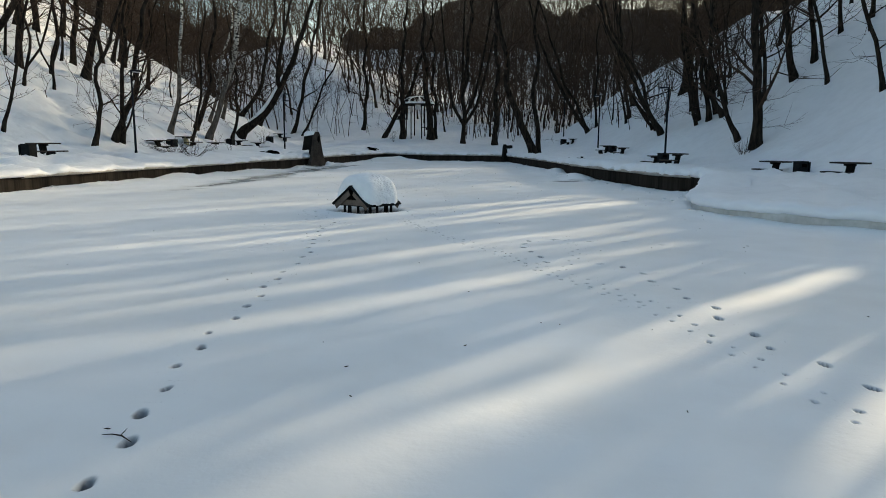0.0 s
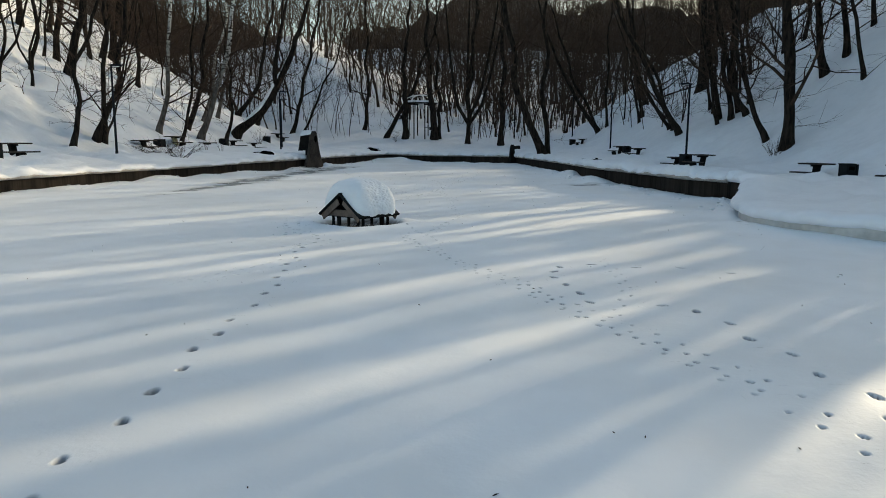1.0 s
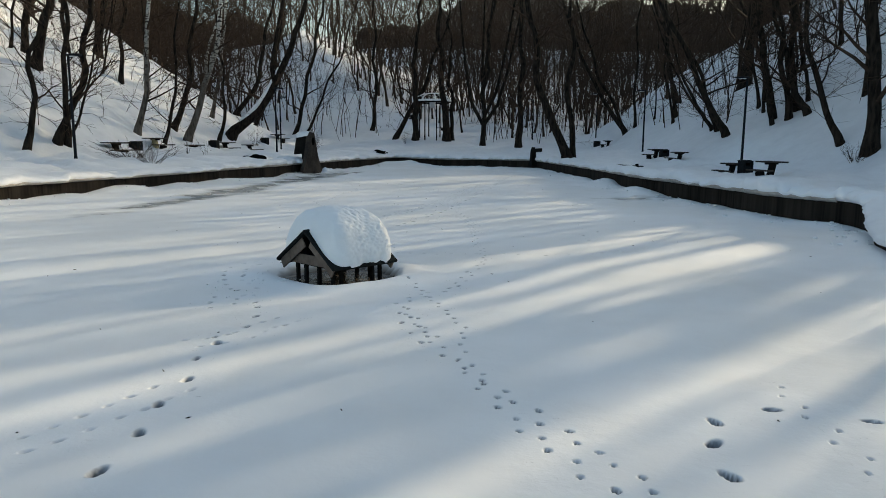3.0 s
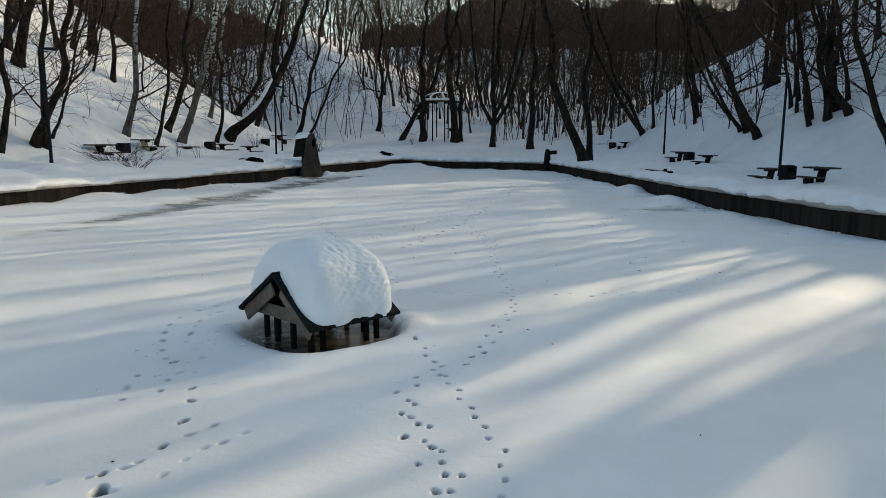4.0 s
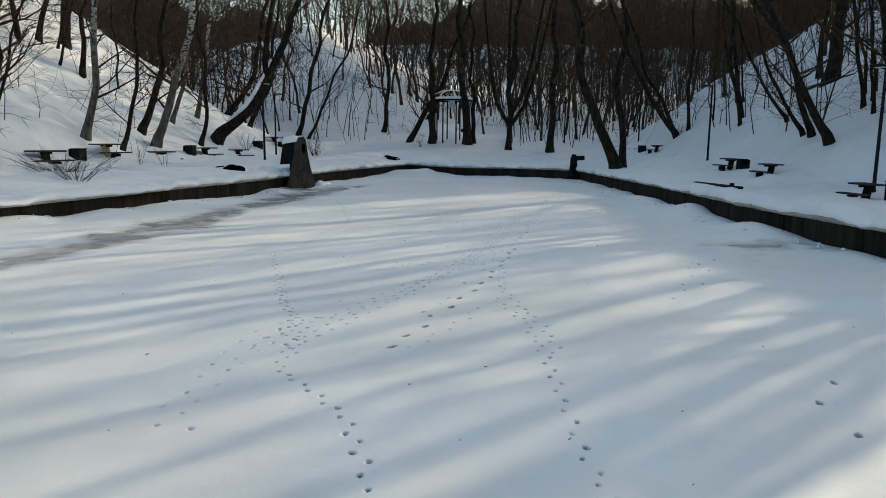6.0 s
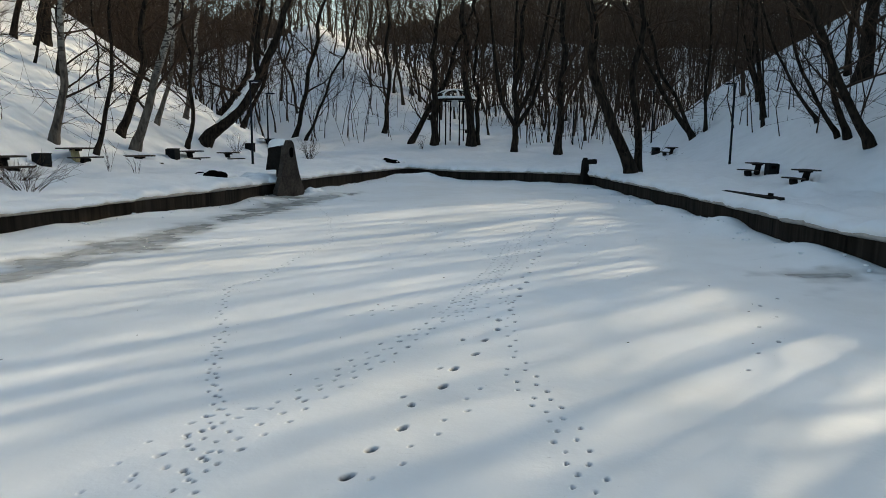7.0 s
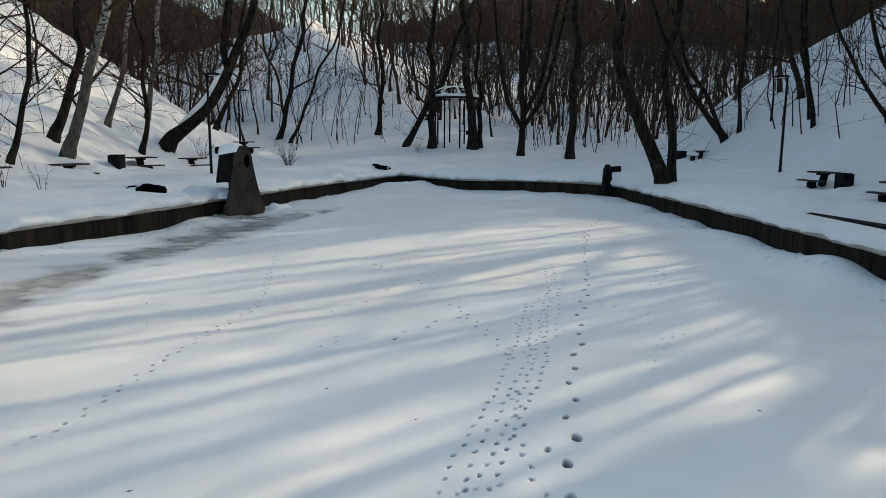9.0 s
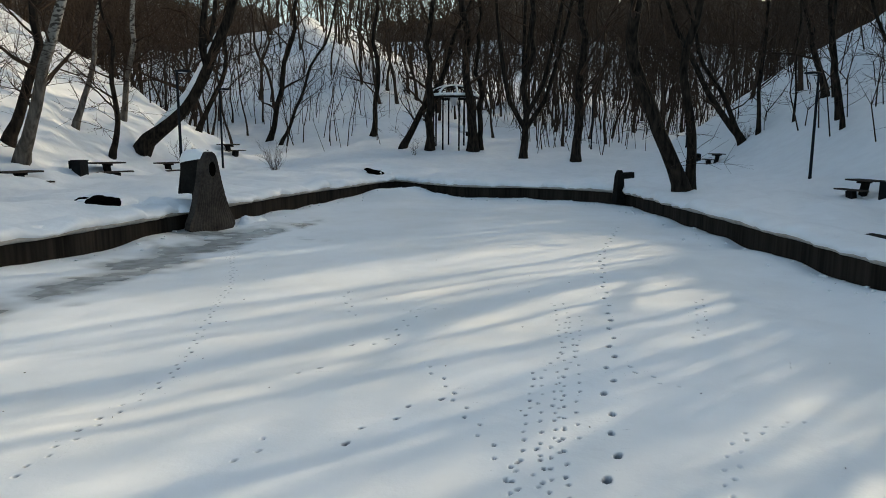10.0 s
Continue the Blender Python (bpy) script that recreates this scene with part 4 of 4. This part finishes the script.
RIDGE, EAVE, HALF = 0.571, 0.172, 0.485
WIDE = {1: 0.65, -1: 0.575}  # the two slopes differ a little


def duck_house():
    ob = thing("duck_house", HOUSE_AT, "small wooden duck house on posts standing in the ice", "duck house")
    for side in (1, -1):
        hw = WIDE[side]
        slope, run = math.degrees(math.atan2(RIDGE - EAVE, hw)), math.hypot(hw, RIDGE - EAVE)
        mid = (RIDGE + EAVE) / 2
        part("roof_panel", box((2 * HALF, run + 0.02, 0.028), (0, side * hw / 2, mid), (-side * slope, 0, 0), 0.006), ROOFING, ob, "dark felted roof slope")
        part("verge_strip", box((0.035, run + 0.03, 0.04), (-HALF - 0.005, side * hw / 2, mid + 0.004), (-side * slope, 0, 0), 0.01), ROOFING, ob, "dark felt edging of the roof")
        part("eave_edge", box((2 * HALF + 0.02, 0.06, 0.04), (0, side * (hw - 0.015), EAVE + 0.002), (-side * slope, 0, 0), 0.012), ROOFING, ob, "dark felt edging of the eave")
        for end in (-1, 1):
            part("barge_board", box((0.022, run * 0.8, 0.13), (end * (HALF - 0.03), side * (hw * 0.52), mid - 0.095), (-side * slope, 0, 0), 0.004), BOARD, ob, "weathered brown gable board")
        part("eave_board", box((2 * HALF - 0.1, 0.025, 0.055), (0, side * (hw - 0.1), EAVE - 0.02), (0, 0, 0), 0.004), DARK_WOOD, ob)
        for x in (-0.36, -0.24, 0.24, 0.36):
            part("post", box((0.045, 0.045, 0.36), (x, side * 0.38, 0.04), (0, 0, 0), 0.005), DARK_WOOD, ob)
    for end in (-1, 1):
        part("tie_board", box((0.022, 0.86, 0.12), (end * (HALF - 0.075), 0.02, EAVE + 0.04), (0, 0, 0), 0.004), BOARD, ob, "weathered brown cross board")
        part("gable_back", box((0.012, 0.5, 0.2), (end * (HALF - 0.2), 0.02, EAVE + 0.17), (0, 0, 0), 0.004), DARK_WOOD, ob)
        for y in (-0.14, 0.14):
            part("post", box((0.045, 0.045, 0.3), (end * (HALF - 0.095), y, 0.02), (0, 0, 0), 0.005), DARK_WOOD, ob)
    part("ridge_beam", box((2 * HALF + 0.02, 0.045, 0.04), (-0.012, 0, RIDGE + 0.008), (0, 0, 0), 0.012), ROOFING, ob)
    part("loft_floor", box((2 * HALF - 0.24, 0.72, 0.02), (0, 0.02, EAVE - 0.035), (0, 0, 0), 0.003), DARK_WOOD, ob)


duck_house()
hv, hq = snow_heap(0.488, 0.62, 0.165, 0.86, 5.5, 0.017, 2, 2.7, lambda y: RIDGE + 0.02 - abs(y) / (0.65 if y > 0 else 0.575) * (RIDGE - EAVE), rough=0.6)
heap = tagged(new("roof_snow", quick_mesh("snow_heap", hv, hq, ROOF_SNOW)), "thick dome of old pitted snow on the duck house roof", "snow")
heap.matrix_basis = HOUSE_AT @ pose(0.01, 0.03, 0)


# ---- fountain posts on the pond wall ----
def fountain(x, y, turn, s, label):
    """A tapering boarded fin with a round spout hole, and a dark trough box behind it."""
    ob = thing("fountain", pose(x, y, 0, 0, 0, turn), label, "fountain", "fountains on the pond wall")
    rows = [(-0.05, 0.5), (0.03, 0.68), (0.15, 0.78), (0.3, 0.74), (0.55, 0.6), (0.9, 0.47), (1.3, 0.355), (1.6, 0.29), (1.8, 0.25), (1.93, 0.205), (2.02, 0.14), (2.06, 0.05)]
    bm = bmesh.new()
    strips = 17
    grid = {}
    for face in (0, 1):
        for i, (z, w) in enumerate(rows):
            for j in range(strips * 2 + 1):
                u = j / (strips * 2) * 2 - 1
                groove = 0.011 if j % 2 == 0 and 0 < j < strips * 2 else 0.0
                depth = (0.17 - 0.05 * u * u - groove) * (1 if face == 0 else -0.6)
                grid[face, i, j] = bm.verts.new((depth * s, u * w * s, z * s))
    for face in (0, 1):
        for i in range(len(rows) - 1):
            for j in range(strips * 2):
                q = [grid[face, i, j], grid[face, i, j + 1], grid[face, i + 1, j + 1], grid[face, i + 1, j]]
                bm.faces.new(q if face == 0 else q[::-1])
    last, n = len(rows) - 1, strips * 2
    for i in range(last):
        bm.faces.new([grid[1, i, 0], grid[0, i, 0], grid[0, i + 1, 0], grid[1, i + 1, 0]])
        bm.faces.new([grid[0, i, n], grid[1, i, n], grid[1, i + 1, n], grid[0, i + 1, n]])
    for j in range(n):
        bm.faces.new([grid[0, last, j], grid[0, last, j + 1], grid[1, last, j + 1], grid[1, last, j]])
    part("fin", bm, PLANK, ob, "grey-brown vertical boards")
    # a disc standing proud of the boards, black as the shaded hole
    hole = bmesh.new()
    bmesh.ops.create_cone(hole, cap_ends=True, segments=20, radius1=0.1 * s, radius2=0.1 * s, depth=0.08 * s, matrix=pose(0.145 * s, 0, 1.62 * s, 0, 90, 0) @ Matrix.Diagonal((1.85, 1, 1, 1)))
    part("spout_hole", hole, RECESS_SHADE, ob, "raised black disc coloured as the shade in an oval spout hole")
    trough = box((0.66 * s, 0.44 * s, 0.05 * s), (-0.4 * s, 0, 1.84 * s), (0, -5, 0), 0.012)
    for side in (-0.2, 0.2):
        box((0.62 * s, 0.045 * s, 0.86 * s), (-0.4 * s, side * s, 1.42 * s), (0, 5, 0), 0.012, trough)
    box((0.05 * s, 0.44 * s, 0.92 * s), (-0.75 * s, 0, 1.42 * s), (0, 12, 0), 0.012, trough)
    box((0.34 * s, 0.36 * s, 1.0 * s), (-0.24 * s, 0, 0.95 * s), (0, 3, 0), 0.012, trough)
    part("trough", trough, DARK_WOOD, ob, "black-stained box behind the fin")
    sv, sq = snow_heap(0.42 * s, 0.29 * s, -0.05 * s, 0.24 * s, 3.4, 0, 9, 2.6)
    cap_ob = tagged(new("settled_snow", quick_mesh("settled_snow", sv, sq, ROOF_SNOW)), "cap of snow on the fountain box", "snow")
    cap_ob.matrix_basis = pose(x, y, 0, 0, 0, turn) @ pose(-0.38 * s, 0, 1.87 * s, 0, -9, 0)


def drift(x, y, z0, hx, hy, hz, turn, label, seed):
    """Snow banked up against something."""
    sv, sq = snow_heap(hx, hy, 0, hz, 2.1, 0, seed, 1.6, rough=2.6)
    ob = tagged(new("snow_drift", quick_mesh("snow_drift", sv, sq, SNOW)), label, "snow")
    ob.matrix_basis = pose(x, y, z0, 0, 0, turn)


drift(-8.75, 41.5, 0.55, 0.95, 0.7, 0.34, -24, "snow banked up behind the fountain post", 14)
drift(-7.12, 42.9, -0.05, 0.8, 0.34, 0.3, 78, "broken snow heaped at the foot of the fountain post", 15)
fountain(-7.66, 41.4, -24, 1.0, "wooden fountain post with a round hole standing at the pond wall")


def small_fountain(x, y):
    ob = thing("fountain", pose(x, y, 0, 0, 0, 20), "small dark fountain post with a jutting spout on the far wall", "fountain", "fountains on the pond wall")
    bm = bmesh.new()
    for z0, z1, w0, w1 in ((0.1, 0.6, 0.36, 0.3), (0.6, 1.15, 0.3, 0.24), (1.15, 1.33, 0.24, 0.14)):
        c = bmesh.ops.create_cone(bm, cap_ends=True, segments=4, radius1=w0 * 0.707, radius2=w1 * 0.707, depth=z1 - z0, matrix=pose(0, 0, (z0 + z1) / 2, 0, 0, 45))
    part("fin", bm, DARK_WOOD, ob)
    part("trough", box((0.5, 0.26, 0.22), (0.3, 0, 1.14), (0, -4, 0), 0.02), DARK_WOOD, ob)


small_fountain(4.25, 49.5)


# ---- benches, bins and lamps along the paths ----
def picnic_table(foot=DARK_WOOD):
    ob = thing("picnic_table", Matrix(), "", "picnic table", "picnic tables on the banks")
    for k in (-1, 0, 1):
        part("top_board", box((0.19, 1.15, 0.055), (k * 0.195, 0, 0.57), (0, 0, 0), 0.008), PLANK, ob)
    part("pedestal", box((0.18, 0.22, 0.9), (-0.03, 0, 0.085), (0, 12, 0), 0.01), foot, ob)
    part("crossbar", box((0.54, 0.1, 0.07), (0, 0, 0.51), (0, 0, 0), 0.008), DARK_WOOD, ob)
    part("bench_support", box((0.2, 0.3, 0.42), (-0.45, 0, 0.02), (0, -8, 0), 0.01), DARK_WOOD, ob)
    for k in (0, 1):
        part("seat_board", box((0.14, 1.3, 0.05), (-0.56 + 0.15 * k, 0, 0.26), (0, 0, 0), 0.008), PLANK, ob)
    return ob


def litter_bin():
    ob = thing("litter_bin", Matrix(), "", "litter bin", "litter bins on the banks")
    part("body", box((0.4, 0.36, 0.74), (-0.03, 0, 0.24), (0, 0, 0), 0.015), PAINT_DARK, ob)
    part("side_panel", box((0.05, 0.36, 0.74), (0.26, 0, 0.24), (0, 0, 0), 0.008), PAINT_DARK, ob)
    part("slot", box((0.22, 0.02, 0.12), (0, -0.182, 0.48), (0, 0, 0), 0.003), RECESS_SHADE, ob, "raised black plate coloured as the shade in a throw-in slot")
    part("rim", box((0.43, 0.39, 0.03), (-0.03, 0, 0.625), (0, 0, 0), 0.008), PAINT_DARK, ob)
    return ob


def street_lamp():
    ob = thing("street_lamp", Matrix(), "", "street lamp", "path lamps")
    part("pole", rod(0.055, 0.04, 4.0, (0, 0, -0.4), sides=14), POLE_PAINT, ob)
    part("collar", rod(0.075, 0.06, 0.5, (0, 0, -0.4), sides=14), POLE_PAINT, ob)
    part("arm", rod(0.022, 0.02, 0.3, (0, 0, 3.55), (0, 80, 0), 8), POLE_PAINT, ob)
    head = bmesh.new()
    bmesh.ops.create_uvsphere(head, u_segments=20, v_segments=8, radius=1, matrix=pose(0.2, 0, 3.64) @ Matrix.Diagonal((0.3, 0.2, 0.055, 1)))
    h = part("head", head, POLE_PAINT, ob)
    part("lens", rod(0.13, 0.15, 0.03, (0.2, 0, 3.578), sides=16), PALE, h, "pale lamp glass")
    return ob


for make, places in (
    (picnic_table, [(-15.2, 36.9, 157), (-14.6, 44.2, 157), (-14.4, 48.7, 157), (-14.4, 53.6, 157), (-14.3, 60.5, 157), (-16.3, 28.2, 157),
                    (9.95, 29.8, 8), (10.3, 34.0, 8), (10.3, 40.5, 8), (10.4, 44.9, 8), (10.85, 59.4, 8), (11.9, 20.4, 23), (11.8, 24.8, 23), (-2.0, 76, 90), (-5.2, 78, 80)]),
    (litter_bin, [(-15.2, 38.8, 160), (-14.5, 47.1, 160), (-14.4, 57.3, 160), (-15.6, 26.0, 160), (10.15, 32.4, 15), (10.5, 43.8, 15), (10.4, 61.4, 15), (11.9, 23.2, 15)]),
    (street_lamp, [(-14.1, 31.7, 0), (11.1, 35.1, 180), (10.8, 49.2, 180), (-10.8, 46.9, 0), (6.4, 71, 180), (-12.9, 56.0, 0), (11.2, 66, 180)]),
):
    words = {picnic_table: "weathered plank picnic table with a bench sunk in snow", litter_bin: "dark green litter bin with a side panel in the snow",
             street_lamp: "black path lamp post with a flat round head"}[make]
    first = make()
    for n, (x, y, turn) in enumerate(places):
        sunk = 0.02 + (0.14 if x < 0 and make is not street_lamp else 0.06 if y < 26 and make is picnic_table else 0)
        sunk += 0.06 if make is picnic_table else 0.08 if make is litter_bin else 0
        m = pose(x, y, surface(x, y) - sunk, 0, 0, turn + 5 * math.sin(n * 2.3))
        if x > 0 and make is not street_lamp:
            m = m @ Matrix.Diagonal((0.86, 0.86, 0.88, 1))
        if n:
            copy_thing(first, m)
        else:
            tagged(first, words).matrix_basis = m
spare = picnic_table(YELLOW)
tagged(spare, "weathered plank picnic table on a faded yellow pedestal").matrix_basis = pose(-15.0, 40.4, surface(-15.0, 40.4) - 0.16, 0, 0, 160)


# ---- the pavilion behind the pond ----
def pavilion(x, y):
    z = surface(x, y)
    ob = thing("pavilion", pose(x, y, z), "round open timber pavilion with a snow-laden domed roof frame", "pavilion")
    for k in range(8):
        a = k * math.pi / 4 + 0.3
        part("post", rod(0.055, 0.05, 3.6, (1.35 * math.cos(a), 1.35 * math.sin(a), -0.4), sides=8), DARK_WOOD, ob)
    for k in range(12):
        a, b = k * math.pi / 6, (k + 1) * math.pi / 6
        p, q = Vector((1.5 * math.cos(a), 1.5 * math.sin(a), 3.14)), Vector((1.5 * math.cos(b), 1.5 * math.sin(b), 3.14))
        mid = (p + q) / 2
        part("ring_beam", box(((q - p).length + 0.05, 0.14, 0.13), mid, (0, 0, math.degrees(math.atan2((q - p).y, (q - p).x))), 0.01), DARK_WOOD, ob)
        part("ring_snow", box(((q - p).length + 0.04, 0.3, 0.17), mid + Vector((0, 0, 0.15)), (0, 0, math.degrees(math.atan2((q - p).y, (q - p).x))), 0.06), ROOF_SNOW, ob, "snow lying on the ring beam")
    for k in range(8):
        a = k * math.pi / 4 + 0.2
        tw = Twigs()
        u = np.linspace(0, 1, 7)
        rr, zz = 1.5 * np.cos(u * math.pi / 2), 3.25 + 0.6 * np.sin(u * math.pi / 2)
        tw.tube(np.stack([rr * math.cos(a), rr * math.sin(a), zz], -1), np.full(7, 0.05), 6)
        v, q = tw.arrays()
        part("roof_rib", quick_mesh("roof_rib", v, q, DARK_WOOD), DARK_WOOD, ob)
        tw = Twigs()
        tw.tube(np.stack([rr * math.cos(a), rr * math.sin(a), zz + 0.07], -1), np.full(7, 0.065), 6)
        v, q = tw.arrays()
        part("rib_snow", quick_mesh("rib_snow", v, q, ROOF_SNOW), ROOF_SNOW, ob, "snow lying on the roof rib")
    part("lantern", rod(0.2, 0.26, 0.5, (0, 0, 2.66), sides=12), PALE, ob, "pale hanging lantern")


pavilion(-2.7, 69.5)
for x, y, r in ((-4.2, 68.6, 0.3), (-1.42, 68.6, 0.36), (-0.95, 69.3, 0.2)):
    tree(x, y, int(r * 100), "stout dark trunk beside the pavilion", height=17, radius=r, lean=(1.2 if x < -4 else -0.5, 0.2), limbs=18)


# ---- dark openings in the snow ----
def hollow(x, y, sx, sy, sz, turn, label):
    z = surface(x, y)
    ob = thing("hollow_in_snow", pose(x, y, z, 0, 0, turn), label, "snow hollow")
    bm = bmesh.new()
    # a solid lump; the shade of the opening is in its colour
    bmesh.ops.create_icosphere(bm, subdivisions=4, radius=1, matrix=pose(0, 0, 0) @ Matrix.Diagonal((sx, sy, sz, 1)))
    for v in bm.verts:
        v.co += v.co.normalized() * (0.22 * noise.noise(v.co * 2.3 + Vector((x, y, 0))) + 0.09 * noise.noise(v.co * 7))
    part("opening", bm, RECESS_SHADE, ob, "black lump coloured as the shade inside an opening")
    sv, sq = snow_heap(sx * 1.3, sy * 1.6, -0.05, sz * 1.25, 2.2, 0, int(abs(x) * 7) % 50, rough=2.4)
    lip = quick_mesh("lip", [(a + 0.1 * math.sin(b * 7), b + sy * 0.75, c - 0.03) for a, b, c in sv], sq, SNOW)
    part("lip", lip, SNOW, ob, "overhanging lip of snow")


hollow(-10.4, 41.0, 0.62, 0.34, 0.17, 4, "dark drain opening under a lip of snow on the bank")
hollow(-5.9, 57.0, 0.5, 0.4, 0.18, -10, "dark hollow melted in the snow behind the wall")
plank = thing("bench", pose(6.68, 35.7, surface(6.68, 35.7), 0, 0, 6), "low dark plank bench almost buried in the bank snow", "bench")
part("seat_board", box((0.22, 3.2, 0.07), (0, 0, 0.02), (-0.8, -8, 0), 0.012), DARK_WOOD, plank)
part("seat_board", box((0.1, 0.12, 0.3), (0.05, -1.0, 0.0), (0, 0, 0), 0.01), DARK_WOOD, plank)


# ---- bushes and dry stalks ----
def bush(x, y, seed, height, spread, stems, label):
    rng, tw = np.random.RandomState(seed), Twigs()
    for _ in range(stems):
        a, o = rng.uniform(0, 6.283), rng.uniform(0, 0.25)
        p0 = np.array([o * math.cos(a) * spread, o * math.sin(a) * spread, -0.1])
        d = np.array([math.cos(a) * spread * rng.uniform(0.2, 1), math.sin(a) * spread * rng.uniform(0.2, 1), height * rng.uniform(0.6, 1.1)])
        u = np.linspace(0, 1, 5)[:, None]
        p = p0 + d * u + rng.normal(0, 0.05, (5, 3)) * u + np.array([0, 0, -0.15 * height]) * u**2
        tw.tube(p, 0.009 * (1 - 0.8 * u[:, 0]), 3)
        for _ in range(4):
            k = rng.randint(1, 5)
            e = d * 0.35 * rng.uniform(0.5, 1) + rng.normal(0, 0.12, 3) * height
            tw.tube([p[k], p[k] + e], [0.005, 0.002], 3)
    v, q = tw.arrays()
    ob = tagged(new("bush", quick_mesh("bush", v, q, TWIG)), label, "bush", "bushes")
    ob.matrix_basis = pose(x, y, surface(x, y))


bush(-13.6, 35.0, 1, 0.7, 1.5, 40, "low tangle of bare twigs in the bank snow")
bush(-10.8, 57.2, 2, 1.5, 0.7, 34, "upright bare bush at the foot of the knoll")
bush(-12.0, 33.2, 3, 0.8, 1.0, 26, "low tangle of bare twigs in the bank snow")
bush(-12.5, 38.0, 4, 1.0, 0.25, 4, "few dry stalks in the bank snow")
bush(-11.9, 38.6, 5, 0.8, 0.3, 4, "few dry stalks in the bank snow")
bush(-14.4, 55.0, 6, 1.1, 0.6, 16, "upright bare bush at the foot of the slope")
bush(13.3, 31.0, 7, 0.9, 0.6, 18, "bare twigs at a tree foot")
bush(12.5, 60.2, 8, 0.9, 0.5, 14, "bare twigs at a tree foot")
bush(14.5, 47.0, 9, 1.3, 0.9, 22, "sparse bare bush on the slope")
bush(-4.9, 66.5, 10, 1.1, 0.4, 10, "few dry stalks in the snow")

# ---- litter blown onto the ice ----
tw = Twigs()
lit = np.random.RandomState(11)
for _ in range(150):
    x, y = lit.uniform(-6, 5.5), lit.uniform(2, 38)
    a, s = lit.uniform(0, 6.283), lit.uniform(0.006, 0.02)
    p = np.array([x, y, float(ice_height(np.array([x]), np.array([y]))[0]) + 0.006])
    d = np.array([math.cos(a), math.sin(a), 0.15]) * s
    tw.tube([p - d, p, p + d], [0.0015, 0.0045, 0.0015], 4)
lv, lq = tw.arrays()
tagged(new("leaf_litter", quick_mesh("leaf_litter", lv, lq, TWIG)), "scattered seeds, leaf scraps and twigs on the snow", "litter", kind="stuff")

# a dead twig dropped across the tracks
tw = Twigs()
tw.tube([(-0.13, 0.03, 0.05), (-0.04, 0.015, 0.06), (0.03, 0.0, 0.055), (0.12, -0.05, 0.03)], [0.002, 0.005, 0.006, 0.003], 5)
tw.tube([(0.02, 0.0, 0.055), (0.05, 0.05, 0.09)], [0.004, 0.002], 4)
lv, lq = tw.arrays()
stick = tagged(new("twig", quick_mesh("twig", lv, lq, TWIG)), "dead twig lying beside a footprint in the snow", "twig")
stick.matrix_basis = pose(-1.78, 3.55, float(ice_height(np.array([-1.78]), np.array([3.55]))[0]) - 0.03) @ Matrix.Diagonal((0.75, 0.75, 0.75, 1))

# ---- crumbs of snow fallen from the ledge and kicked up by feet ----
ico = bmesh.new()
bmesh.ops.create_icosphere(ico, subdivisions=1, radius=1)
iv0 = np.array([v.co[:] for v in ico.verts])
if0 = np.array([[v.index for v in f.verts] for f in ico.faces])
ico.free()
clod_rng = np.random.RandomState(31)
spots = []
for (ax, ay) in RIM_LINE[::2]:
    if ay > 18:
        for _ in range(2):
            x, y = ax + clod_rng.normal(0, 0.45), ay + clod_rng.normal(0, 0.45)
            spots.append((x, y, clod_rng.uniform(0.012, 0.05)))
for cx, cy, w, n in ((-2.5, 14.6, 0.4, 30), (-8.3, 30.0, 1.3, 70), (-6.9, 42.3, 0.4, 50), (5.2, 33.0, 0.5, 40)):
    for _ in range(n):
        spots.append((cx + clod_rng.normal(0, w), cy + clod_rng.normal(0, w), clod_rng.uniform(0.005, 0.018)))
sx, sy, sr = (np.array(c) for c in zip(*spots))
keep = from_rim(sx, sy) < -0.05
sx, sy, sr = sx[keep], sy[keep], sr[keep]
sz = ice_height(sx, sy) + sr * 0.25
cv, cf = [], []
for k in range(len(sx)):
    cv.append(iv0 * sr[k] * clod_rng.uniform(0.4, 1.4, (len(iv0), 1)) * [1.3, 1, 0.6] + [sx[k], sy[k], sz[k]])
    cf.append(if0 + len(iv0) * k)
tagged(new("snow_clods", quick_mesh("snow_clods", np.concatenate(cv), np.concatenate(cf), ROOF_SNOW)), "crumbs of snow scattered on the ice", "snow", kind="stuff")
